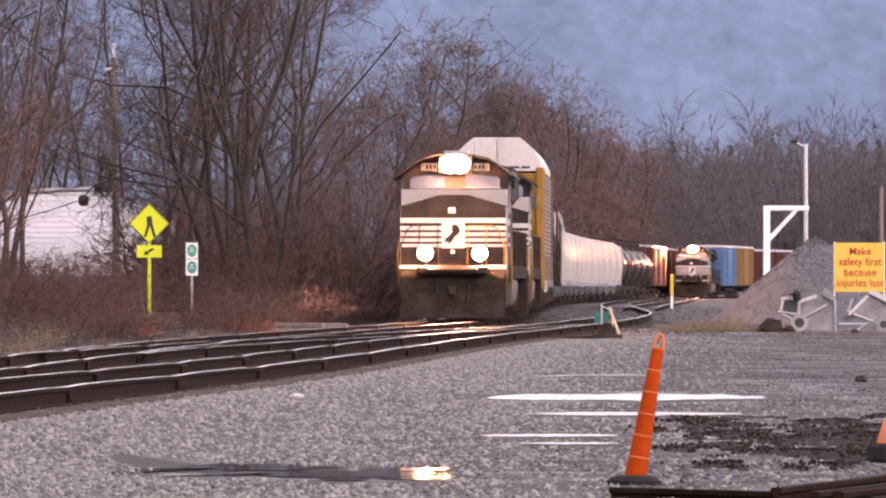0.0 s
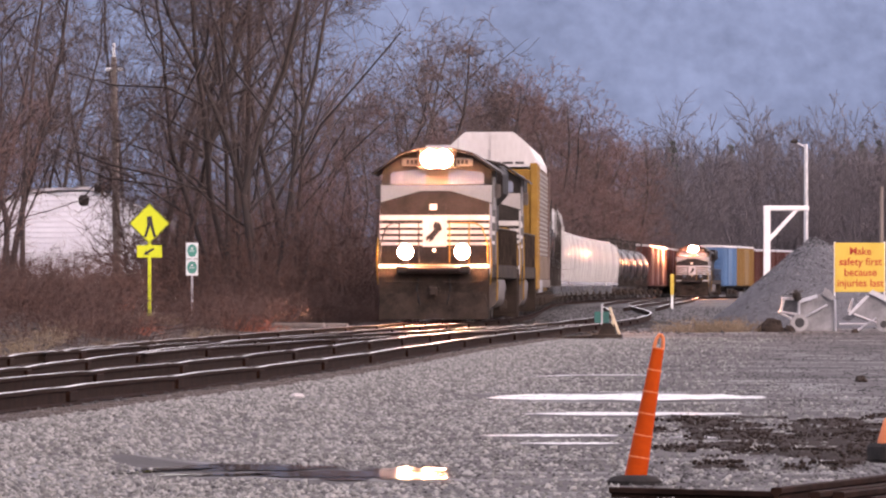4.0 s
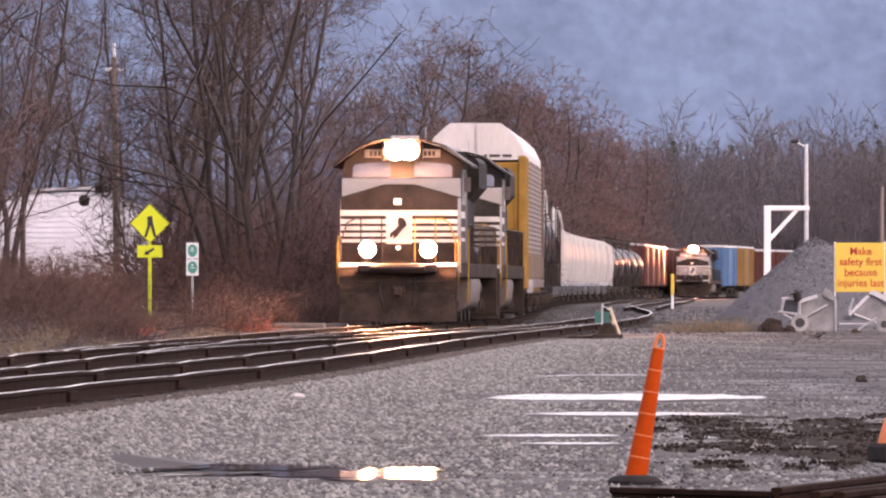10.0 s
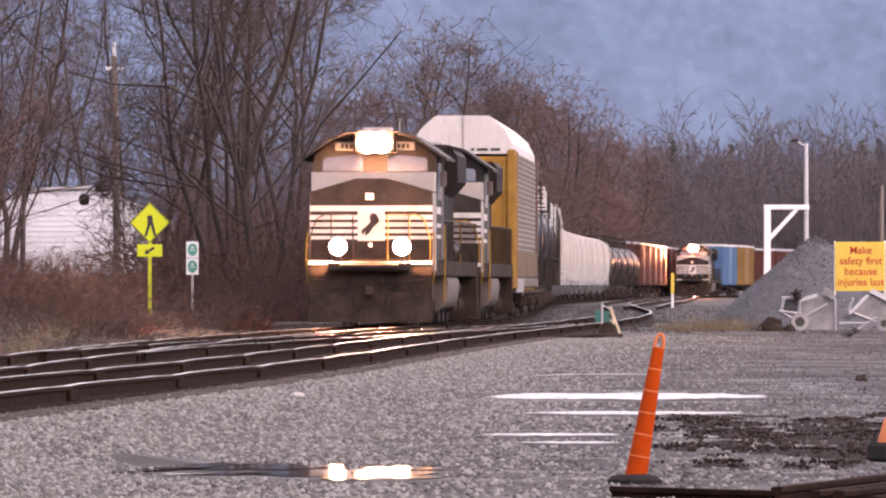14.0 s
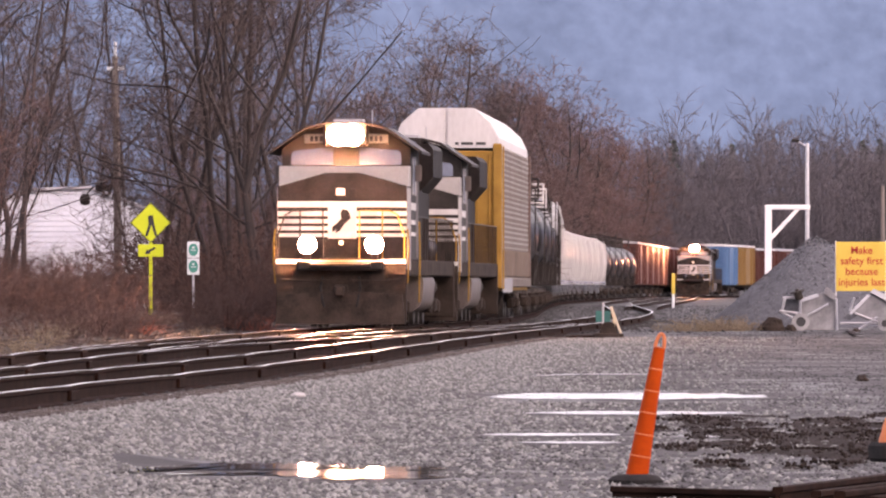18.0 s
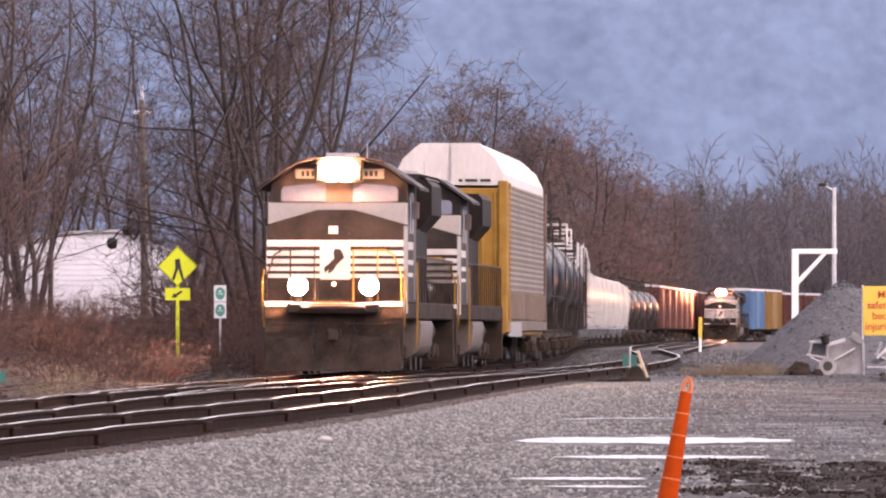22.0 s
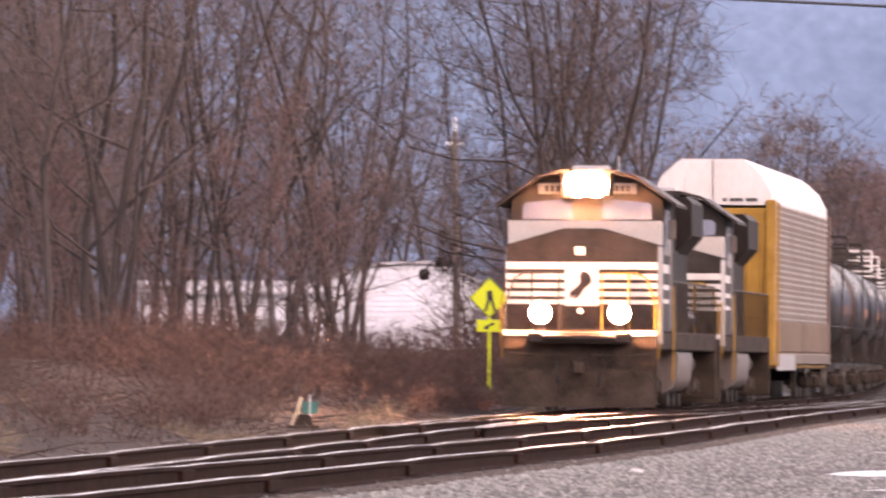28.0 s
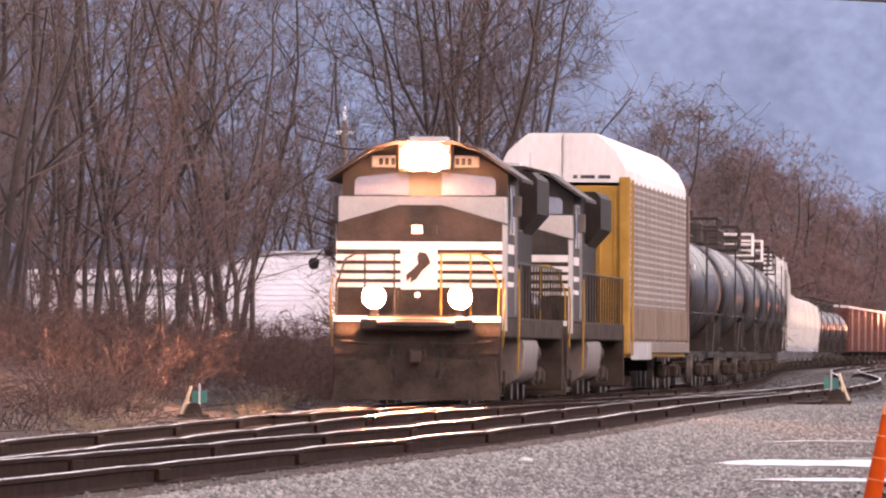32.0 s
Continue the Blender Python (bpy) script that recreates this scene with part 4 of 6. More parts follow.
def tubes(name, segs, material, sides=3, spikes=()):
    """Tapered round pieces in one mesh; spikes run out to a point."""
    every = list(segs) + list(spikes)
    p = np.array([s[0] for s in every])
    q = np.array([s[1] for s in every])
    r0 = np.array([s[2] for s in every])[:, None]
    r1 = np.array([s[3] for s in every])[:, None]
    d = q - p
    d /= np.linalg.norm(d, axis=1)[:, None]
    ref = np.where(np.abs(d[:, 2:3]) < 0.9, np.array([[0, 0, 1.0]]), np.array([[1.0, 0, 0]]))
    a = np.cross(d, ref)
    a /= np.linalg.norm(a, axis=1)[:, None]
    b = np.cross(d, a)
    k, m = len(segs), len(spikes)
    turns = [(math.cos(2 * math.pi * i / sides), math.sin(2 * math.pi * i / sides)) for i in range(sides)]
    v = np.stack([p[:k] + (a[:k] * c + b[:k] * s) * r0[:k] for c, s in turns] + [q[:k] + (a[:k] * c + b[:k] * s) * r1[:k] for c, s in turns], 1).reshape(-1, 3) if k else np.zeros((0, 3))
    o = (np.arange(k) * 2 * sides)[:, None]
    quads = np.concatenate([np.concatenate([o + i, o + (i + 1) % sides, o + sides + (i + 1) % sides, o + sides + i], 1) for i in range(sides)], 0)
    if m:
        w = np.stack([p[k:] + (a[k:] * c + b[k:] * s) * r0[k:] for c, s in turns] + [q[k:]], 1).reshape(-1, 3)
        o = (len(v) + np.arange(m) * (sides + 1))[:, None]
        tris = np.concatenate([np.concatenate([o + i, o + (i + 1) % sides, o + sides], 1) for i in range(sides)], 0)
        v = np.concatenate([v, w], 0)
    else:
        tris = np.zeros((0, 3), int)
    me = bpy.data.meshes.new(name)
    me.vertices.add(len(v))
    me.vertices.foreach_set("co", v.reshape(-1))
    me.loops.add(quads.size + tris.size)
    me.loops.foreach_set("vertex_index", np.concatenate([quads.reshape(-1), tris.reshape(-1)]))
    me.polygons.add(len(quads) + len(tris))
    me.polygons.foreach_set("loop_start", np.concatenate([np.arange(0, quads.size, 4), quads.size + np.arange(0, tris.size, 3)]))
    me.polygons.foreach_set("loop_total", np.concatenate([np.full(len(quads), 4), np.full(len(tris), 3)]))
    me.materials.append(material)
    me.update()
    me.validate()
    return me


def tree(seed, label, twigs=None, group="bare trees beside the track", **kw):
    e = thing("tree", label, "tree", group=group)
    segs = grow(seed, **kw)
    top = max(s[4] for s in segs)
    part("trunk", tubes("trunk", [s for s in segs if s[4] <= 1], M_BARK, 6), M_BARK, e, "dark furrowed trunk and limbs")
    part("crown", tubes("crown", [s for s in segs if 1 < s[4] < top], twigs or M_TWIG, 3, [s for s in segs if s[4] == top]), M_TWIG, e, "leafless twiggy crown", kind="stuff")
    return e


def shrub(seed, label, material, stems=46, height=1.8, wide=0.9, fork=3):
    rng = np.random.RandomState(seed)
    segs, fine = [], []
    for k in range(stems):
        a = rng.rand() * 6.28
        rr = wide * math.sqrt(rng.rand())
        p = np.array([rr * math.cos(a), rr * math.sin(a), -0.05])
        d = np.array([math.cos(a) * 0.45 + rng.normal(0, 0.25), math.sin(a) * 0.45 + rng.normal(0, 0.25), 1.0])
        h = height * (0.45 + 0.65 * rng.rand())
        n = 4
        for i in range(n):
            d = d + rng.normal(0, 0.20, 3)
            d[2] -= 0.14 * i
            d /= np.linalg.norm(d)
            q = p + d * h / n
            segs.append((p, q, 0.010 - 0.0016 * i, 0.0085 - 0.0016 * i, 0))
            for j in range(fork if i else 1):
                s = d + rng.normal(0, 0.55, 3)
                s /= np.linalg.norm(s)
                fine.append((q, q + s * h * 0.28 * (0.5 + rng.rand()), 0.006, 0.0, 1))
            p = q
    e = thing("shrub", label, "shrub", group="brush beside the track")
    part("thicket", tubes("thicket", segs, material, 3), material, e, kind="stuff")
    part("brushwood", tubes("brushwood", segs[:1], material, 3, fine), material, e, kind="stuff")
    return e


def stand_on(x, y, dz=0.0):
    return ground_z(x, y) + dz


TREES = [
    tree(11, "tall leafless tree with dense fine twigs", height=18, trunk_r=0.16, low=0.2),
    tree(12, "leafless multi-stemmed tree in the thicket", height=15, trunk_r=0.12, leaders=3, counts=(6, 5, 4, 5), low=0.15, reach=0.27),
    tree(13, "slender leafless tree with crooked limbs", height=15, trunk_r=0.12, low=0.25, reach=0.2, wander=0.16),
    tree(14, "broad leafless tree with a fan of rising limbs", height=18, trunk_r=0.13, leaders=4, lean=0.26, counts=(9, 7, 5, 7), low=0.16, reach=0.31, rise=0.07, spread=0.75),
    tree(15, "leafless sapling with reddish twigs", M_TWIGRED, height=8, trunk_r=0.05, counts=(9, 5, 5, 4), low=0.08, reach=0.27),
    tree(16, "leafless tree with crooked limbs and low branches", height=14, trunk_r=0.14, spread=0.75, leaders=2, counts=(7, 5, 4, 5), low=0.12, wander=0.15),
    tree(17, "rounded leafless tree with a dense pale crown", height=15, trunk_r=0.18, spread=0.85, leaders=2, counts=(10, 6, 5, 6), low=0.16, reach=0.29, rise=0.05, wander=0.15, twig=0.016),
    tree(18, "rounded leafless tree with a reddish crown", M_TWIGRED, height=15, trunk_r=0.17, spread=0.9, leaders=2, counts=(11, 6, 5, 6), low=0.10, reach=0.32, rise=0.03, wander=0.15, twig=0.017),
]
rng = random.Random(5)
USED = set()


def plant(i, bearing, y, size=1.0, turn=None):
    """A tree at a distance y and a bearing in thousandths to the right of straight ahead."""
    turn = rng.uniform(0, 360) if turn is None else turn
    x = bearing * y / 1000
    m = pose(x, y, stand_on(x, y) - 0.05, 0, 0, turn)
    if i in USED:
        ob = copy_thing(TREES[i], m)
    else:
        USED.add(i)
        ob = TREES[i]
        ob.matrix_world = m
    ob.scale = (size, size, size)
    return ob


# thicket on the bank: tall trees, a back row, and saplings between them
for k in range(44):
    f = (k + rng.random()) / 44
    y = rng.uniform(200, 335) if f > 0.4 else rng.uniform(262, 340)
    plant(rng.choice([0, 0, 1, 2, 2, 5, 5]), -49 - 54 * f, y, rng.uniform(0.75, 1.05))
for k in range(7):
    plant(rng.choice([0, 1, 5, 6]), -64 - 42 * (k + rng.random()) / 7, rng.uniform(345, 420), rng.uniform(0.9, 1.15))
for k in range(16):
    plant(4, -47 - 56 * (k + rng.random()) / 16, rng.uniform(205, 300), rng.uniform(0.55, 1.0))
# slim trees before the house
for b, y, i, s in ((-47.6, 262, 5, 0.95), (-45.2, 296, 2, 0.9), (-38.8, 372, 2, 0.9), (-34.2, 364, 2, 0.95), (-46.4, 312, 0, 0.8), (-33.0, 330, 4, 0.9), (-43.0, 380, 5, 0.9)):
    plant(i, b, y, s)
# the great clump behind the crossing sign, with saplings at its feet
for b, y, i, s in ((-23.0, 303, 3, 1.0), (-27.6, 309, 0, 0.95), (-18.9, 300, 1, 1.12), (-25.4, 316, 2, 1.1), (-15.6, 314, 2, 0.9), (-20.6, 320, 0, 0.95), (-29.8, 322, 5, 1.1), (-24.0, 330, 5, 1.15), (-17.2, 325, 5, 1.05)):
    plant(i, b, y, s)
for k in range(20):
    plant(4, -32.5 + 24.0 * (k + rng.random()) / 20, rng.uniform(294, 345), rng.uniform(0.5, 0.85))
# behind the train: separate rounded crowns, lower and lower with distance; the last number is the height over the distance
for b, y, i, up in ((-6.6, 470, 6, 26.0), (-3.2, 505, 6, 29.0), (1.0, 520, 6, 29.5), (4.0, 540, 6, 27.0), (-9.5, 455, 7, 22.0), (-1.5, 470, 7, 18.0),
                    (5.2, 600, 7, 23.0), (8.2, 640, 7, 24.2), (11.2, 680, 7, 23.0), (6.8, 655, 6, 21.0), (9.8, 700, 6, 21.5), (2.2, 590, 7, 20.0),
                    (13.6, 760, 7, 20.5), (15.6, 800, 7, 18.8), (12.4, 790, 6, 19.5), (17.6, 850, 7, 17.6), (19.3, 900, 6, 16.6), (14.6, 860, 6, 17.5), (20.8, 930, 7, 15.6)):
    plant(i, b, y, (up * y / 1000 + 1.0) / 15.5)

SHRUBS = [shrub(21, "dense brown leafless brush", M_BRUSH), shrub(22, "tangled reddish brown brush", M_BRUSH, 56, 1.5, 1.2), shrub(23, "rust red bracken clump", M_REDSTRAW, 60, 0.55, 0.5, 2), shrub(24, "dry straw-coloured grass clump", M_STRAW, 50, 0.4, 0.5, 2)]
USED_S = set()


def bush(i, x, y, size=1.0, dz=0.0):
    m = pose(x, y, stand_on(x, y, dz), 0, 0, rng.uniform(0, 360))
    if i in USED_S:
        ob = copy_thing(SHRUBS[i], m)
    else:
        USED_S.add(i)
        ob = SHRUBS[i]
        ob.matrix_world = m
    ob.scale = (size, size, size)


for k in range(170):
    y = rng.uniform(120, 330)
    x = TRACK_A(y) - 3.6 - rng.random() ** 1.6 * 10 * y / 200
    b = x / y
    if -0.0475 < b < -0.0295 and y > 205 and (b > -0.0362 or y > 262):
        continue
    if y < 172 and rng.random() < 0.2:
        continue
    if y > 172 or abs(b + 0.0512) > 0.005:
        bush(rng.choice([0, 1, 1]), x, y, rng.uniform(0.6, 1.2) * (0.65 if y < 160 else 0.8 if b > -0.0475 else 1.0))
for k in range(44):
    y = rng.uniform(250, 340)
    b = -0.0500 - 0.05 * (k + rng.random()) / 44
    bush(rng.choice([0, 1]), b * y, y, rng.uniform(0.8, 1.1) if -0.0685 < b < -0.0635 or b > -0.053 else rng.uniform(1.2, 2.2))
for k in range(26):
    y = rng.uniform(212, 258)
    bush(rng.choice([0, 1, 1]), y * (-0.0478 + 0.0118 * (k + rng.random()) / 26), y, rng.uniform(0.75, 1.05))
for k in range(34):
    y = rng.uniform(100, 220)
    x = TRACK_A(y) - 2.4 - rng.random() * 3.5
    if abs(x / y + 0.0512) > 0.004:
        bush(3, x, y, rng.uniform(0.4, 0.9))
for k in range(26):
    y = rng.uniform(292, 345)
    bush(rng.choice([0, 1]), y * (-0.0285 + 0.0195 * (k + rng.random()) / 26), y, rng.uniform(1.5, 2.4))
for k in range(22):
    y = 400 + 480 * (k + rng.random()) / 22
    bush(rng.choice([0, 1]), TRACK_A(y) - rng.uniform(4.5, 9.0), y, rng.uniform(2.4, 3.8))
for x, y in ((-4.7, 232), (-5.1, 233), (-6.9, 206), (-5.6, 262), (-5.1, 264), (-4.6, 266), (-8.6, 235), (-8.3, 236), (-5.9, 261)):
    bush(2, x, y, rng.uniform(0.8, 1.2))
for x, y in ((6.3, 238), (6.7, 240), (7.1, 239), (7.5, 241), (7.9, 240), (6.0, 243), (6.9, 238.5), (7.3, 240.5), (-7.7, 222), (-7.2, 224), (-6.9, 226)):
    bush(3, x, y, rng.uniform(0.8, 1.2))


def far_woods():
    """The wooded skyline in the distance, one mass of many small trees."""
    r = np.random.RandomState(3)
    kinds = [grow(40 + k, 18, counts=(10, 6, 6), spread=0.5, trunk_r=0.2, leaders=1 + k % 2, reach=0.3, low=0.1, twig=0.045) for k in range(4)]
    out, fine = [], []
    for k in range(250):
        y = r.uniform(1050, 1420)
        x = y * (r.uniform(0.012, 0.062) if k < 190 else r.uniform(-0.085, 0.012))
        s = (0.0128 + 0.0035 * noise.noise((x * 0.06, 3.0, 0)) + 0.0012 * r.normal()) * y / 17.0 * (1.0 if k < 120 else 0.72 if k < 190 else 1.25)
        a = r.rand() * 6.28
        c, sn = math.cos(a) * s, math.sin(a) * s
        rot = np.array([[c, -sn, 0], [sn, c, 0], [0, 0, s]])
        o = np.array([x, y, 0.3])
        for p, q, ra, rb, l in kinds[k % 4]:
            (fine if l == 3 else out).append((rot @ p + o, rot @ q + o, ra, rb, l))
    tagged(new("far_woods", tubes("far_woods", out, M_FARWOOD, 3, fine)), "distant leafless woods, greyed in colour for haze", "woods", kind="stuff")


far_woods()


def evergreens():
    r = np.random.RandomState(9)
    for x, y, h in ((64, 1420, 23.5), (60, 1400, 21), (67, 1430, 24), (34, 1380, 23), (43, 1390, 22.5), (70, 1400, 22), (57, 1440, 21), (39, 1400, 20)):
        e = thing("evergreen_tree", "dark distant evergreen tree", "tree", pose(x, y, 0.3), group="distant evergreens")
        part("trunk", Form().rod((0, 0, 0), (0, 0, h), 0.3, 0.05, 6), M_BARK, e)
        segs = []
        for k in range(520):
            z = h * (0.1 + 0.89 * r.rand())
            a = r.rand() * 6.28
            ln = (h - z) * 0.25 + 0.4
            p = np.array([0, 0, z])
            segs.append((p, p + np.array([math.cos(a) * ln, math.sin(a) * ln, -0.25 * ln + r.normal(0, 0.2)]), 0.22, 0.05, 0))
        part("crown", tubes("crown", segs, M_EVERGREEN, 4), M_EVERGREEN, e)


evergreens()

# ---- backdrop ----
def mountain():
    """A ring of glowing wooded slopes round the valley, highest to the sides and behind."""
    v, f = [], []
    n = 160
    for j in range(24):
        for i in range(n):
            a = 2 * math.pi * i / n
            d = 3300 + j * 50
            # Unseen sides and back are added, and higher, to cut low sky light.
            up = 16 + 22 * (1 - math.cos(a)) / 2
            v.append((math.sin(a) * d, math.cos(a) * d, -5 + j * up + 10 * noise.noise((math.cos(a) * 9, math.sin(a) * 9, j * 0.3))))
    for j in range(23):
        for i in range(n):
            f.append((j * n + i, j * n + (i + 1) % n, (j + 1) * n + (i + 1) % n, (j + 1) * n + i))
    me = bpy.data.meshes.new("backdrop")
    me.from_pydata(v, [], f)
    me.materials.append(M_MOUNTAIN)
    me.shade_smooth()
    tagged(new("backdrop", me), "glowing blue backdrop of a hazy wooded mountainside", "mountain", kind="structure")


mountain()

def island_stone(name, dark, pale, rough):
    m = bpy.data.materials.new(name)
    m.use_nodes = True
    n, l = m.node_tree.nodes, m.node_tree.links
    p = n["Principled BSDF"]
    g = n.new("ShaderNodeNewGeometry")
    ns = n.new("ShaderNodeTexNoise")
    ns.inputs["Scale"].default_value = 30
    tc = n.new("ShaderNodeTexCoord")
    l.new(tc.outputs["Object"], ns.inputs["Vector"])
    mx, c = n.new("ShaderNodeMix"), n.new("ShaderNodeMix")
    mx.inputs[0].default_value = 0.25
    l.new(g.outputs["Random Per Island"], mx.inputs[2])
    l.new(ns.outputs[0], mx.inputs[3])
    c.data_type = "RGBA"
    c.inputs[6].default_value, c.inputs[7].default_value = (*dark, 1), (*pale, 1)
    pw = n.new("ShaderNodeMath")
    pw.operation = "POWER"
    pw.inputs[1].default_value = 1.5
    l.new(mx.outputs[0], pw.inputs[0])
    l.new(pw.outputs[0], c.inputs[0])
    l.new(c.outputs[2], p.inputs["Base Color"])
    p.inputs["Roughness"].default_value = rough
    return m


def worn_bands(m, scale, low):
    """Broad streaks of darker, dirtier stone, drawn out across the yard."""
    n, l = m.node_tree.nodes, m.node_tree.links
    p = n["Principled BSDF"]
    tc, mp, ns, r, mx = n.new("ShaderNodeTexCoord"), n.new("ShaderNodeMapping"), n.new("ShaderNodeTexNoise"), n.new("ShaderNodeMapRange"), n.new("ShaderNodeMix")
    mp.inputs["Scale"].default_value = (0.9, 0.22, 1)
    ns.inputs["Scale"].default_value, ns.inputs["Detail"].default_value = scale, 5
    r.inputs[1].default_value, r.inputs[2].default_value, r.inputs[3].default_value, r.inputs[4].default_value = 0.36, 0.58, low, 1.08
    mx.data_type, mx.blend_type = "RGBA", "MULTIPLY"
    mx.inputs[0].default_value = 1.0
    l.new(tc.outputs["Object"], mp.inputs["Vector"])
    l.new(mp.outputs[0], ns.inputs["Vector"])
    l.new(ns.outputs[0], r.inputs[0])
    l.new(p.inputs["Base Color"].links[0].from_socket, mx.inputs[6])
    l.new(r.outputs[0], mx.inputs[7])
    l.new(mx.outputs[2], p.inputs["Base Color"])


M_STONES = island_stone("crushed_stone", (0.062, 0.066, 0.062), (0.315, 0.326, 0.307), 0.85)
M_GRIT = island_stone("yard_grit", (0.014, 0.014, 0.014), (0.112, 0.114, 0.113), 0.9)
worn_bands(M_GRIT, 1.0, 0.45)
worn_bands(M_GRAVEL, 1.0, 0.55)
M_HEAPSTONE = island_stone("heap_stone", (0.032, 0.036, 0.042), (0.40, 0.415, 0.445), 0.85)


# ---- things of the yard ----
def delineator():
    e = thing("traffic_delineator", "leaning orange plastic traffic delineator on a black rubber base", "traffic cone", pose(1.42, 69, ground_z(1.42, 69)))
    part("base", Form().lathe((0, 0, 0), (0, 0, 1), [(0, 0.20), (0.03, 0.205), (0.06, 0.17), (0.075, 0.10)], 24), M_RUBBER, e, "black rubber base", True)
    t = Matrix.Rotation(radians(10.0), 4, "Y")
    rings, rims = [], []
    for k in range(6):
        z, q = 0.05 + 0.164 * k, 0.083 - 0.0068 * k
        rings += [(z, q), (z + 0.160, q - 0.0058), (z + 0.164, q - 0.0058 - 0.004)]
        rims.append((z + 0.158, q - 0.0055))
    part("post", Form().lathe((0, 0, 0), (0, 0, 1), rings, 24).turn(t), M_ORANGE, e, "faded orange stepped post", True)
    for z, q in rims:
        part("rim", Form().lathe((0, 0, z), (0, 0, 1), [(-0.004, q), (-0.003, q + 0.004), (0.004, q + 0.004), (0.006, q - 0.003)], 24).turn(t), M_ORANGEPALE, e, "sun-bleached orange rim", True)
    loop = [(0.032 * math.cos(a), 0, 1.03 + 0.10 * math.sin(a)) for a in np.linspace(0, math.pi, 10)]
    part("handle", Form().pipe(loop, 0.014, 8).turn(t), M_ORANGEPALE, e, "pale orange loop handle", True)


delineator()


def text_mesh(words, size, depth, material):
    c = bpy.data.curves.new("lettering", "FONT")
    c.body, c.size, c.extrude, c.align_x, c.align_y, c.space_line = words, size, depth, "CENTER", "CENTER", 0.95
    c.offset = 0.003
    ob = bpy.data.objects.new("lettering", c)
    scene.collection.objects.link(ob)
    me = bpy.data.meshes.new_from_object(ob.evaluated_get(bpy.context.evaluated_depsgraph_get()))
    bpy.data.objects.remove(ob)
    me.materials.clear()
    me.materials.append(material)
    return me


def safety_sign():
    x, y = 11.02, 246
    e = thing("safety_sign", "yellow safety board with red lettering on two posts", "sign", pose(x, y, ground_z(x, y)))
    zc = 1.98 - ground_z(x, y)
    part("board", Form().box(-0.66, 0.66, -0.012, 0.012, zc - 0.65, zc + 0.65, 0.006), M_SIGNYEL, e, "bright yellow board")
    for k, w in enumerate(("Make", "safety first", "because", "injuries last")):
        ob = part("lettering", text_mesh(w, 0.28, 0.004, M_SIGNRED), M_SIGNRED, e, "red lettering")
        ob.matrix_basis = pose(0.02, -0.018, zc + 0.42 - 0.28 * k, 90)
        ob.scale = (0.97, 1, 1)
    for s in (-1, 1):
        part("post", Form().box(s * 0.64, s * 0.68, 0.014, 0.05, -0.1, zc + 0.68, 0.005), M_WHITEPAINT, e, "thin white post")


safety_sign()


def heap():
    e = thing("gravel_heap", "tall heap of grey crushed stone", "gravel heap", pose(10.5, 264, ground_z(10.5, 264)))
    r = random.Random(8)
    v, f = [], []
    n, rings = 72, 26
    for j in range(rings):
        t = j / (rings - 1)
        for i in range(n):
            a = 2 * math.pi * i / n
            R = 3.25 * t
            x, y = R * math.cos(a) * (1.0 if math.cos(a) < 0 else 1.35), R * math.sin(a) * 1.3
            z = 2.62 * (1 - t) ** 0.96 + 0.10 * noise.noise((x * 1.1, y * 1.1, 3)) * (0.3 + t) - 0.12 * t + r.uniform(-0.02, 0.02)
            if t < 0.1:
                z -= 0.06
            v.append((x, y, z if j else 2.55))
    for j in range(rings - 1):
        for i in range(n):
            f.append((j * n + i, j * n + (i + 1) % n, (j + 1) * n + (i + 1) % n, (j + 1) * n + i))
    k = Form()
    k.v, k.f = v, f
    part("stone_mass", k, M_PILE, e, "", True)
    st = Form()
    for k in range(9000):
        a, t = r.uniform(math.pi * 0.9, math.pi * 2.1), math.sqrt(r.random())
        R = 3.2 * t
        x, y = R * math.cos(a) * (1.0 if math.cos(a) < 0 else 1.35), R * math.sin(a) * 1.3
        z = 2.62 * (1 - t) ** 0.96 + 0.10 * noise.noise((x * 1.1, y * 1.1, 3)) * (0.3 + t) - 0.12 * t
        d = r.uniform(0.025, 0.07)
        st.add([(x - d, y, z - d * 0.3), (x + d, y - d * 0.3, z - d * 0.3), (x, y + d, z), (x + d * 0.2, y - d * 0.5, z + d * 0.5)], [(0, 1, 3), (1, 2, 3), (2, 0, 3)])
    part("loose_stone", st, M_HEAPSTONE, e, kind="stuff")


heap()


def gantry():
    x, y = 10.45, 300
    e = thing("post_with_arm", "white painted post with braced side arm", "post", pose(x, y, ground_z(x, y)))
    part("post", Form().box(-0.11, 0.11, -0.11, 0.11, -0.1, 3.75, 0.02), M_WHITEPAINT, e)
    part("arm", Form().box(-0.11, 1.36, -0.1, 0.1, 3.62, 3.78, 0.02), M_WHITEPAINT, e)
    part("brace", Form().prism([(0.10, 2.62), (0.10, 2.82), (0.86, 3.62), (1.02, 3.62)], "y", -0.06, 0.06), M_WHITEPAINT, e)


gantry()


def yard_lamp(x, y, top, arm):
    e = thing("yard_lamp" if arm else "utility_pole", "tall thin grey pole with a floodlight head" if arm else "tall thin grey wooden pole", "lamp post" if arm else "pole", pose(x, y, ground_z(x, y)))
    part("pole", Form().rod((0, 0, -0.1), (0, 0, top), 0.12, 0.08, 10), M_POLE if not arm else M_GALV, e)
    if arm:
        part("lamp_head", Form().box(-0.72, -0.36, -0.12, 0.12, top + 0.05, top + 0.2, 0.04).turn(Matrix.Identity(4)), M_BLACK, e)
        part("bracket", Form().rod((0, 0, top - 0.15), (-0.5, 0, top + 0.12), 0.035), M_GALV, e)


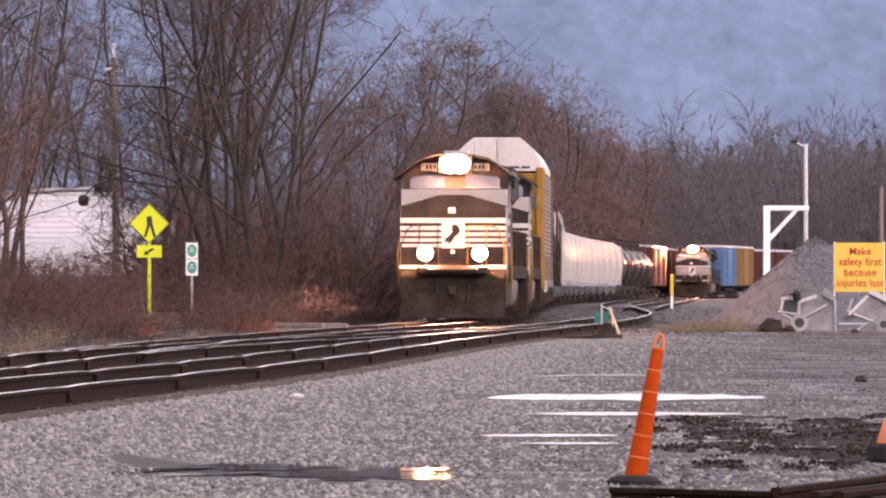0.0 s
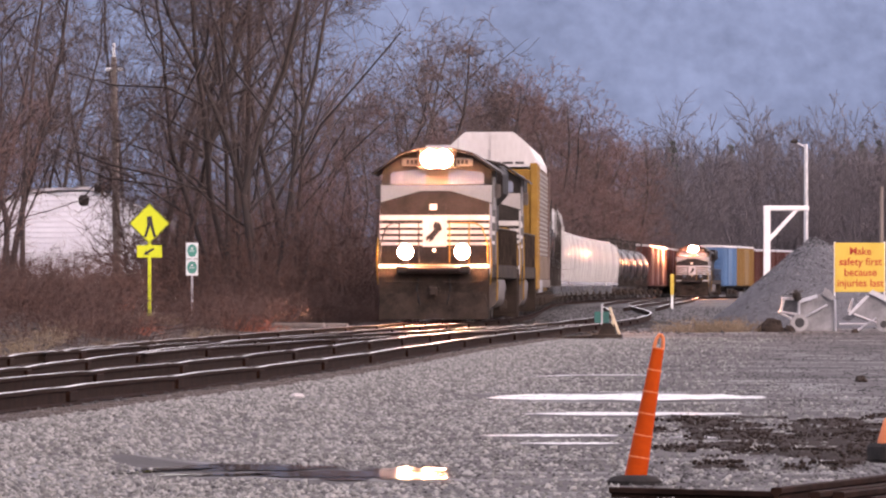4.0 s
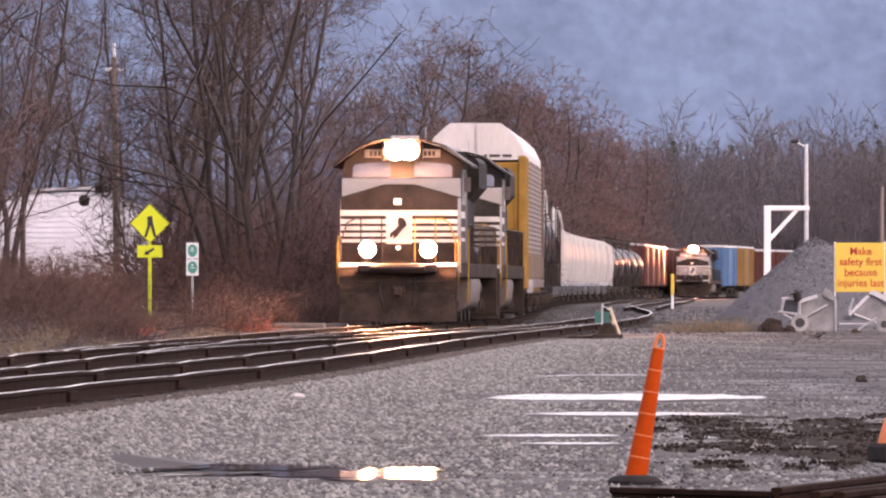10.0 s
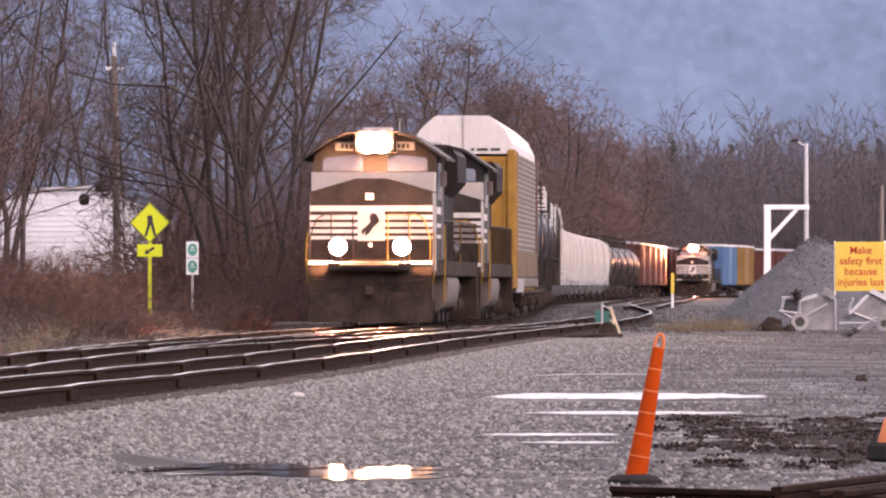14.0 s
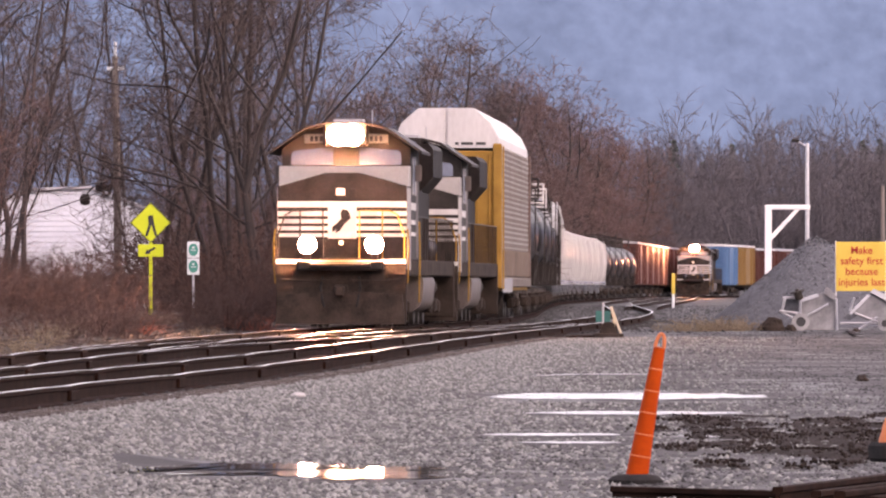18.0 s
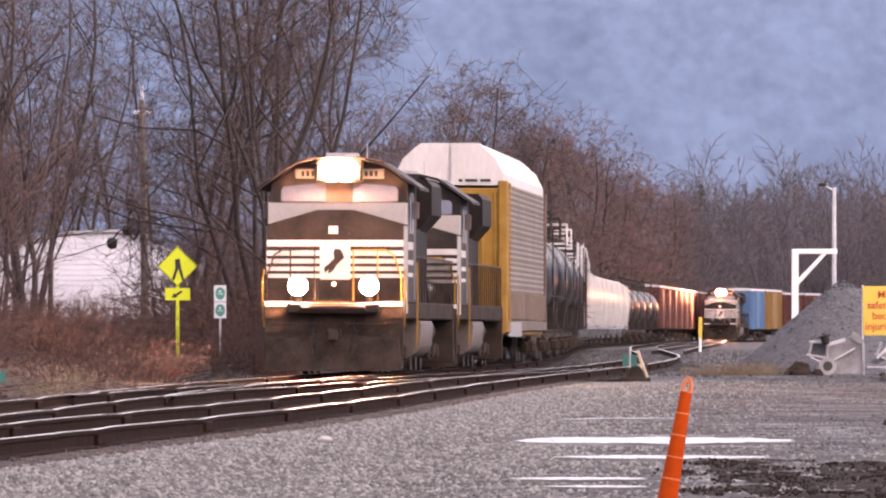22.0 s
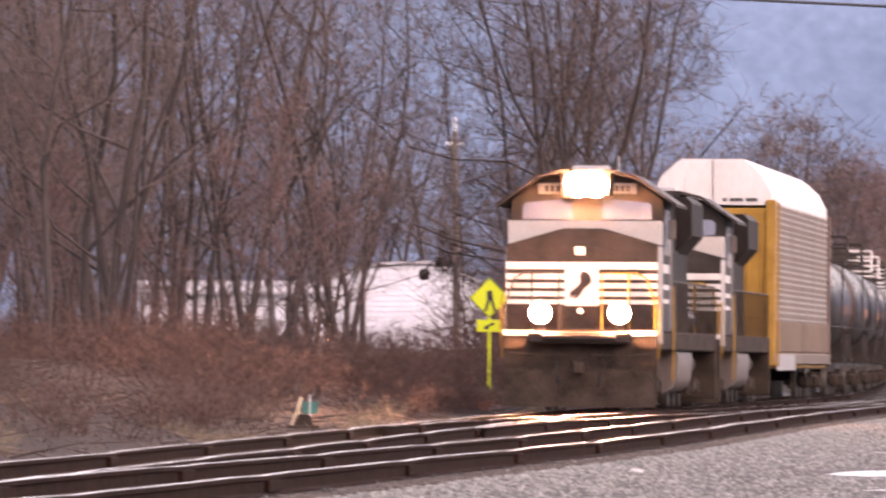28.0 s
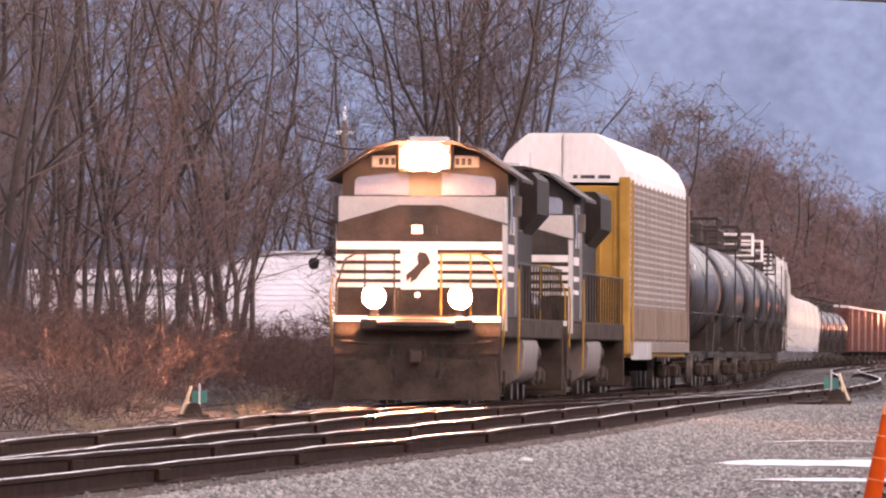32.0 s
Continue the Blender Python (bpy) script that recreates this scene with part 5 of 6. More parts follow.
yard_lamp(16.4, 420, 7.6, True)
yard_lamp(19.9, 422, 5.7, False)


def marker_post():
    x, y = 12.2, 495
    e = thing("marker_post", "slim yellow marker post with dark base", "post", pose(x, y, ground_z(x, y)))
    part("post", Form().box(-0.065, 0.065, -0.065, 0.065, -0.05, 0.75, 0.02), M_SIGNWHITE, e)
    part("sleeve", Form().box(-0.09, 0.09, -0.09, 0.09, 0.75, 1.85, 0.03), M_SIGNYEL, e, "yellow sleeve")


marker_post()


def switch_stand(x, y, flip, label, size=1.0):
    e = thing("switch_stand", label, "switch stand", pose(x, y, ground_z(x, y)))
    e.scale = (size, size, size)
    part("base", Form().box(-0.35, 0.35, -0.22, 0.22, -0.02, 0.10, 0.02).prism([(-0.22, 0.08), (0.22, 0.08), (0.12, 0.34), (-0.12, 0.34)], "y", -0.14, 0.14), M_DIRT, e)
    part("mast", Form().rod((flip * -0.12, 0, 0.3), (flip * -0.12, 0, 0.78), 0.025), M_STEELGREY, e)
    part("target", Form().box(flip * -0.12 - 0.17, flip * -0.12 + 0.17, -0.012, 0.012, 0.36, 0.62, 0.01), M_GREEN, e, "green switch target")
    part("lever", Form().pipe([(flip * 0.10, -0.05, 0.1), (flip * 0.14, -0.06, 0.45), (flip * 0.06, -0.06, 0.72)], 0.034).pipe([(flip * 0.3, -0.05, 0.05), (flip * 0.12, -0.06, 0.55)], 0.03), M_CREAM, e, "worn cream lever")
    part("connecting_rod", Form().rod((-0.3, 0, 0.03), (-1.6, 0.1, 0.0), 0.03), M_RAIL, e)


switch_stand(3.78, 214, 1, "green and cream switch stand beside the side track")
switch_stand(-7.96, 155, -1, "green and cream switch stand below the thicket", 0.75)


def crossing_sign():
    x, y = -7.75, 246
    g = ground_z(x, y)
    e = thing("crossing_sign", "lime yellow diamond crossing sign on a yellow post", "road sign", pose(x, y, g))
    z = 3.14 - g
    part("post", Form().box(-0.045, 0.045, 0.01, 0.06, -0.1, z + 0.35, 0.01), M_SIGNLIME, e, "lime yellow post")
    d = 0.545
    part("diamond", Form().prism([(-d, z), (0, z - d), (d, z), (0, z + d)], "y", -0.008, 0.008), M_SIGNLIME, e, "lime yellow diamond panel")
    rim = Form()
    for a, b in (((-d, 0), (0, -d)), ((0, -d), (d, 0)), ((d, 0), (0, d)), ((0, d), (-d, 0))):
        rim.rod((a[0] * 0.96, -0.012, z + a[1] * 0.96), (b[0] * 0.96, -0.012, z + b[1] * 0.96), 0.012, n=4)
    part("border", rim, M_SIGNBLACK, e, "black border line")
    sym = Form().prism([(-0.07, z + 0.18), (0.06, z + 0.20), (0.10, z - 0.06), (-0.06, z - 0.06)], "y", -0.016, -0.009)
    sym.prism([(-0.06, z - 0.06), (0.02, z - 0.06), (-0.08, z - 0.36), (-0.15, z - 0.36)], "y", -0.016, -0.009)
    sym.prism([(0.02, z - 0.06), (0.10, z - 0.06), (0.18, z - 0.36), (0.11, z - 0.36)], "y", -0.016, -0.009)
    part("symbol", sym, M_SIGNBLACK, e, "plain black symbol bars")
    z = 2.40 - g
    pl = part("arrow_plate", Form().box(-0.33, 0.33, -0.01, 0.01, z - 0.16, z + 0.16, 0.004), M_SIGNLIME, e, "lime yellow arrow plate")
    part("arrow", Form().prism([(-0.15, z - 0.09), (0.0, z - 0.09), (-0.03, z - 0.05), (0.13, z + 0.05), (0.10, z + 0.10), (-0.07, z + 0.0), (-0.10, z + 0.03)], "y", -0.016, -0.011), M_SIGNBLACK, pl, "black arrow")


crossing_sign()


def route_plaque():
    x, y = -7.0, 260
    g = ground_z(x, y)
    e = thing("route_plaque", "tall white plaque with two green ovals on a post", "road sign", pose(x, y, g))
    z = 2.24 - g
    part("post", Form().box(-0.03, 0.03, 0.012, 0.05, -0.1, z + 0.3, 0.005), M_GALV, e)
    for k in (-1, 1):
        zz = z + k * 0.235
        p = part("plate", Form().box(-0.17, 0.17, -0.01, 0.01, zz - 0.225, zz + 0.225, 0.005), M_SIGNWHITE, e)
        part("oval", Form().prism([(0.135 * math.cos(a), zz + 0.175 * math.sin(a)) for a in np.linspace(0, 2 * math.pi, 20, endpoint=False)], "y", -0.016, -0.011), M_SIGNGREEN, p, "green oval")
        part("bars", Form().box(-0.08, 0.08, -0.02, -0.017, zz - 0.02, zz + 0.0).box(-0.03, 0.03, -0.02, -0.017, zz + 0.04, zz + 0.09), M_SIGNWHITE, p)


route_plaque()


def utility_pole():
    x, y = -11.6, 330
    g = ground_z(x, y)
    e = thing("utility_pole", "weathered wooden utility pole with cables and closures", "utility pole", pose(x, y, g))
    part("pole", Form().rod((0.08, 0, -0.1), (-0.06, 0, 9.0), 0.16, 0.11, 12), M_POLE, e, "", True)
    part("insulator", Form().rod((-0.06, 0, 8.6), (-0.06, 0, 9.5), 0.07, 0.05).box(-0.35, 0.28, -0.06, 0.06, 8.5, 8.62, 0.02), M_SIGNWHITE, e, "pale insulator bracket")
    part("cable_coil", Form().pipe([(-0.35 + 0.2 * math.cos(a), -0.1, 4.6 + 0.55 * math.sin(a)) for a in np.linspace(0, 6.28, 14)], 0.05), M_BLACK, e)
    part("closure", Form().box(-0.75, -0.25, -0.15, 0.15, 4.2, 4.45, 0.05), M_BLACK, e)
    part("closure", Form().box(-0.62, -0.3, -0.12, 0.12, 5.25, 5.5, 0.05), M_BLACK, e)
    part("splice_case", Form().lathe((-1.12, 0, 3.72), (0, 0, 1), [(0, 0.08), (0.05, 0.17), (0.28, 0.2), (0.4, 0.1)], 16), M_BLACK, e, "round black splice case", True)
    part("drop_cable", Form().pipe([(-1.1, 0, 4.05), (-0.9, 0, 4.3), (-0.4, 0, 4.7)], 0.03), M_BLACK, e)


utility_pole()


def cables():
    e = thing("overhead_cables", "thin dark cables sagging from the pole", "cables")
    for a, b, sag in (((-11.9, 329.8, 5.2), (-19, 300, 4.3), 0.3), ((-11.9, 329.8, 4.9), (-19, 302, 3.2), 0.5), ((-11.9, 329.8, 7.0), (-17, 320, 9.2), 0.3), ((-11.7, 330, 8.9), (-16, 330, 11), 0.2)):
        a, b = Vector(a), Vector(b)
        pts = [a.lerp(b, t) - Vector((0, 0, sag * 4 * t * (1 - t))) for t in np.linspace(0, 1, 9)]
        part("cable", Form().pipe(pts, 0.02, 5), M_BLACK, e)


cables()


def white_house():
    x, y = -14.0, 352
    e = thing("house", "white clapboard house with dark windows behind the brush", "house", pose(x, y, 0.5))
    face = [(-3.4, 0), (4.4, 0), (4.4, 3.10), (1.84, 4.17), (0.66, 4.64), (-1.5, 4.56), (-2.5, 4.30), (-3.4, 3.85)]
    part("wall_front", Form().prism(face, "y", 0, 6), M_SIDING, e, "white clapboard wall")
    tops = face[2:][::-1]
    part("roof", Form().prism([(px + (0.12 if px > 4 else -0.12 if px < -3 else 0), pz + 0.01) for px, pz in tops] + [(px + (0.12 if px > 4 else -0.12 if px < -3 else 0), pz + 0.11) for px, pz in tops[::-1]], "y", -0.18, 6.2), M_SHINGLE, e, "pale grey roof edge")
    step = 0.2
    for k in range(23):
        z = 0.03 + k * step
        hi = z + step - 0.03
        left = float(np.interp(hi, [3.85, 4.30, 4.56, 4.64], [-3.4, -2.5, -1.5, 0.4]))
        right = float(np.interp(hi, [3.10, 4.17, 4.64], [4.4, 1.84, 0.66]))
        if right - left > 0.3:
            lap = Form().add([(left, -0.045, z), (right, -0.045, z), (right, -0.004, z), (left, -0.004, z), (left, -0.012, hi), (right, -0.012, hi), (right, -0.004, hi), (left, -0.004, hi)],
                             [(0, 1, 5, 4), (3, 2, 1, 0), (4, 5, 6, 7), (0, 4, 7, 3), (1, 2, 6, 5)])
            part("clapboard", lap, M_SIDING, e)
    for wx, w in ((2.15, 0.36), (3.62, 0.26)):
        win = part("window", Form().box(wx - w, wx + w, -0.075, -0.05, 0.62, 1.42), M_SIGNBLACK, e, "dark window")
        part("window_frame", Form().box(wx - w - 0.07, wx - w, -0.1, -0.03, 0.55, 1.5).box(wx + w, wx + w + 0.07, -0.1, -0.03, 0.55, 1.5).box(wx - w, wx + w, -0.1, -0.03, 1.42, 1.5).box(wx - w, wx + w, -0.1, -0.03, 0.55, 0.62), M_WHITEPAINT, win)
        part("blind", Form().box(wx - w + 0.02, wx + w - 0.02, -0.09, -0.08, 1.0, 1.08), M_SIGNWHITE, win, "pale blind rail")
    part("porch_door", Form().box(2.62, 3.22, -0.09, -0.05, 0.0, 1.72, 0.01), M_SIGNWHITE, e, "pale grey panelled door")
    for k in range(4):
        part("rail_bar", Form().box(1.72, 2.58, -0.5, -0.45, 0.12 + k * 0.15, 0.17 + k * 0.15), M_WHITEPAINT, e)


white_house()


def white_shed():
    e = thing("long_shed", "long white shed seen through the thicket", "shed", pose(-21.2, 366, 0.6))
    part("wall", Form().box(-4.2, 3.9, 0, 4, 0, 3.45, 0.02), M_SIDING, e, "white board wall")
    part("roof", Form().prism([(-0.3, 3.44), (4.3, 3.44), (4.3, 3.52), (2.0, 4.0), (-0.3, 3.52)], "x", -4.4, 4.1), M_SHINGLE, e, "grey shingle roof")
    for k in range(6):
        part("batten", Form().box(-4.0 + k * 1.5, -3.92 + k * 1.5, -0.03, -0.002, 0.02, 3.43), M_WHITEPAINT, e)


white_shed()


# ---- puddles, soil, loose rails, scrap ----
def puddle(x0, x1, y0, y1, seed, water, label="shallow puddle lying on the gravel"):
    """Still water with a ragged shoreline."""
    r = random.Random(seed)
    cx, cy, a, b = (x0 + x1) / 2, (y0 + y1) / 2, (x1 - x0) / 2, (y1 - y0) / 2
    n = 64
    top = [(cx + a * math.cos(t) * (1 + 0.25 * noise.noise((math.cos(t) * 2.5, math.sin(t) * 2.5, seed))),
            cy + b * math.sin(t) * (1 + 0.5 * noise.noise((math.cos(t) * 4, math.sin(t) * 4, seed + 9.0)))) for t in np.linspace(0, 2 * math.pi, n, endpoint=False)]
    k = Form()
    z0 = ground_z(cx, cy)
    top = [(x, y - 0.71 * y * (ground_z(x, y) - z0)) for x, y in top]
    k.v = [(cx, cy, z0 + 0.009)] + [(x, y, ground_z(x, y) + 0.009) for x, y in top]
    k.f = [(0, 1 + i, 1 + (i + 1) % n) for i in range(n)]
    e = part("puddle", k, water)
    tagged(e, label, "puddle", "puddles in the yard")


PUDDLES = ((0.45, 4.1, 115.4, 122.8), (1.0, 3.4, 104.2, 107.0), (0.42, 1.75, 90.6, 92.2), (1.4, 3.3, 140.6, 142.2), (-2.6, -0.9, 74.0, 76.8), (-1.5, -0.1, 71.4, 74.0), (-0.62, 0.05, 73.9, 75.2),
           (-2.2, -1.35, 72.0, 73.0), (-0.50, 0.02, 70.6, 71.7), (-0.95, -0.55, 70.3, 71.2), (2.3, 3.2, 90.0, 91.4))
slivers = random.Random(12)
for k in range(2):
    cy = slivers.uniform(86, 165)
    cx = cy * slivers.uniform(0.004, 0.030)
    w, d = slivers.uniform(0.3, 0.9), slivers.uniform(0.25, 0.6)
    PUDDLES += ((cx - w, cx + w, cy - d, cy + d),)
for k, q in enumerate(PUDDLES):
    puddle(*q, k + 3, M_WATER if q[3] < 100 and q[1] < 0.2 else M_RIPPLE)


def wet(x, y):
    """Within a puddle or on the silted margin before it, where the stones are buried."""
    return any(a - 0.1 < x < b + 0.1 and c - 1.6 < y < d + 0.3 and ((x - (a + b) / 2) / (b - a + 0.2)) ** 2 + ((y - (c + d - 1.0) / 2) / (d - c + 1.6)) ** 2 < 0.25 for a, b, c, d in PUDDLES)


def soil_mask(x, y):
    """How thickly the dark soil lies: 0 to 1, ragged, thicker to the right."""
    u, w = (x - 1.75) / 4.5, (y - 74) / 30.0
    edge = min(1.0, 5.0 * min(u, w, 1 - w))
    if edge <= 0:
        return 0.0
    ragged = noise.noise((x * 1.3, y * 0.30, 8)) + 0.7 * noise.noise((x * 4, y * 0.9, 2)) + 0.25 * noise.noise((x * 11, y * 2.4, 3)) + 0.12 - 0.35 * max(0.0, 1 - 2.0 * u) - 0.7 * (1 - edge)
    return smooth01(ragged, -0.45, 0.10)


def soil_patch():
    x0, x1, y0, y1 = 1.75, 6.25, 74, 104
    v, f = [], []
    nx, ny = 110, 90
    for j in range(ny):
        for i in range(nx):
            u, w = i / (nx - 1), j / (ny - 1)
            x, y = x0 + (x1 - x0) * u, y0 + (y1 - y0) * w
            h = 0.022 + 0.035 * noise.noise((x * 1.3, y * 0.35, 4)) + 0.03 * noise.noise((x * 5, y * 1.6, 6)) + 0.022 * noise.noise((x * 14, y * 4, 7))
            v.append((x, y, ground_z(x, y) - 0.03 + (h + 0.03) * soil_mask(x, y)))
    for j in range(ny - 1):
        for i in range(nx - 1):
            f.append((j * nx + i, j * nx + i + 1, (j + 1) * nx + i + 1, (j + 1) * nx + i))
    k = Form()
    k.v, k.f = v, f
    tagged(part("soil_patch", k, M_SOIL, None, "", True), "patch of dark churned wet soil", "soil", kind="structure")


soil_patch()



def stones(name, label, count, place, sizes, material, seed):
    """Loose angular stones, one mass."""
    r = np.random.RandomState(seed)
    base = np.array([(1, 0, 0), (-1, 0, 0), (0, 1, 0), (0, -1, 0), (0, 0, 1), (0, 0, -1)], float)
    tri = np.array([(0, 2, 4), (2, 1, 4), (1, 3, 4), (3, 0, 4), (2, 0, 5), (1, 2, 5), (3, 1, 5), (0, 3, 5)])
    pts = place(r, count)
    n = len(pts)
    s = r.uniform(*sizes, n)[:, None, None] * r.uniform(0.6, 1.25, (n, 6, 1))
    a = r.rand(n) * 6.28
    t = r.normal(0, 0.5, n)
    c, si, ct, st = np.cos(a), np.sin(a), np.cos(t), np.sin(t)
    rot = np.stack([np.stack([c, -si * ct, si * st], 1), np.stack([si, c * ct, -c * st], 1), np.stack([0 * c, st, ct], 1)], 1)
    v = np.einsum("nij,nkj->nki", rot, base[None] * s * np.array([1, 1, 0.8])) + pts[:, None, :]
    f = (np.arange(n) * 6)[:, None, None] + tri[None]
    me = bpy.data.meshes.new(name)
    me.vertices.add(n * 6)
    me.vertices.foreach_set("co", v.reshape(-1))
    me.loops.add(n * 24)
    me.loops.foreach_set("vertex_index", f.reshape(-1))
    me.polygons.add(n * 8)
    me.polygons.foreach_set("loop_start", np.arange(0, n * 24, 3))
    me.polygons.foreach_set("loop_total", np.full(n * 8, 3))
    me.materials.append(material)
    me.update()
    tagged(new(name, me), label, "gravel", kind="stuff")


def shoulder(r, n):
    out = []
    for k in range(n):
        y = 62 + 150 * r.rand() ** 1.5
        w = 0.80 - (2.4 - 1.0 * smooth01(y, 90, 150)) * math.log(1 - 0.98 * r.rand())
        x = TRACK_B(y) + w
        if not wet(x, y):
            out.append((x, y, ground_z(x, y)))
    return np.array(out)


def crib(r, n):
    out = []
    for k in range(n):
        y = 62 + 190 * r.rand() ** 1.3
        a, b = TRACK_A(y) - 1.7, TRACK_B(y) + 1.0
        x = a + (b - a) * r.rand()
        out.append((x, y, RAIL - 0.20 + 0.02 * r.rand()))
    return np.array(out)


def yard(r, n):
    out = []
    for k in range(n):
        y = 60 + 190 * r.rand() ** 1.6
        x = TRACK_B(y) + 3.4 + (0.055 * y - TRACK_B(y)) * r.rand()
        if soil_mask(x, y) > 0.35 and r.rand() < 0.8:
            continue
        if x < 0.052 * y and not wet(x, y) and noise.noise((x * 0.7, y * 0.10, 5)) + 0.25 * r.normal() > -0.2:
            out.append((x, y, ground_z(x, y) - 0.002))
    return np.array(out)


stones("ballast", "pale grey crushed stone ballast on the track shoulder", 56000, shoulder, (0.014, 0.040), M_STONES, 1)
def far_bed(r, n):
    out = []
    for k in range(n):
        y = 230 + 330 * r.rand()
        a, b = TRACK_A(y) - 1.8, TRACK_B(y) + 9.0 * r.rand()
        x = a + (b - a) * r.rand()
        out.append((x, y, ground_z(x, y) - 0.005))
    return np.array(out)


stones("ballast", "brownish stones strewn between the far tracks", 9000, far_bed, (0.02, 0.07), M_GRIT, 5)
stones("ballast", "dark crushed stone between the rails", 9000, crib, (0.02, 0.05), M_GRIT, 2)


def clods(r, n):
    out = []
    for k in range(n):
        x, y = r.uniform(1.75, 6.2), r.uniform(74, 104)
        if soil_mask(x, y) > 0.3:
            out.append((x, y, ground_z(x, y) + 0.02 + 0.06 * noise.noise((x * 1.3, y * 0.35, 4))))
    return np.array(out)


stones("soil_clods", "dark wet clods of churned soil", 9000, clods, (0.008, 0.03), M_SOIL, 4)
stones("yard_gravel", "loose grey gravel scattered over the yard", 56000, yard, (0.008, 0.027), M_GRIT, 3)


M_CHIPS = island_stone("bank_debris", (0.009, 0.007, 0.006), (0.13, 0.105, 0.09), 0.95)


def bank(r, n):
    out = []
    for k in range(n):
        y = 84 + 150 * r.rand() ** 1.4
        x = TRACK_A(y) - 1.5 - 8.0 * r.rand() ** 1.3
        if noise.noise((x * 0.5, y * 0.15, 9)) + 0.3 * r.normal() > -0.25:
            out.append((x, y, ground_z(x, y)))
    return np.array(out)


stones("bank_litter", "dead leaves, chips and stones strewn on the bank", 15000, bank, (0.012, 0.045), M_CHIPS, 7)


def fallen_sticks():
    r = np.random.RandomState(17)
    segs = []
    for k in range(600):
        y = r.uniform(100, 250)
        x = TRACK_A(y) - 2.4 - r.rand() * 7
        a, ln = r.rand() * 6.28, r.uniform(0.15, 1.1)
        p = np.array([x, y, ground_z(x, y) + 0.02])
        q = p + np.array([math.cos(a) * ln, math.sin(a) * ln, r.uniform(0.0, 0.25) * ln])
        segs.append((p, q, r.uniform(0.006, 0.02), 0.004, 0))
    tagged(new("fallen_sticks", tubes("fallen_sticks", segs, M_TWIG, 4)), "dry fallen sticks littering the bank", "sticks", kind="stuff")


fallen_sticks()


def loose_rail(a, b, z, label="long rusty rail lying on the ground"):
    a, b = Vector((*a, z)), Vector((*b, z))
    d = b - a
    e = part("loose_rail", Form().prism([(p, q + 0.18) for p, q in rail_profile()], "y", 0, d.length), M_RAIL)
    e.matrix_world = Matrix.Translation(a) @ Matrix.Rotation(-math.atan2(d.x, d.y), 4, "Z")
    tagged(e, label, "rail", "stack of old rails")


for a, b, z in (((2.14, 59.7), (3.6, 66.4), 0.0), ((2.34, 58.6), (3.7, 64.5), 0.0), ((2.45, 57.6), (3.8, 63.2), 0.02), ((2.62, 57.0), (3.9, 62.0), 0.0), ((1.18, 64.6), (2.5, 62.9), -0.10)):
    loose_rail(a, b, z)


def small_cone():
    x, y = 3.63, 75.0
    e = thing("traffic_cone", "short orange traffic cone on a black base", "traffic cone", pose(x, y, ground_z(x, y) + 0.05, 0, 0, 20))
    part("base", Form().box(-0.17, 0.17, -0.17, 0.17, 0, 0.16, 0.03), M_RUBBER, e, "black base")
    # The cone's lit paleness is put into its colour.
    part("cone", Form().lathe((0, 0, 0.15), (0, 0, 1), [(0, 0.13), (0.05, 0.12), (0.2, 0.075), (0.22, 0.05)], 20), M_ORANGEPALE, e, "orange cone paled in colour for lit sheen", True)


small_cone()


def scrap_bars(e, bars, r):
    for p, q in bars:
        part("bar", Form().rod((p[0], -0.14, p[1]), (q[0], -0.10, q[1]), r, n=6), M_GALV, e, "", True)


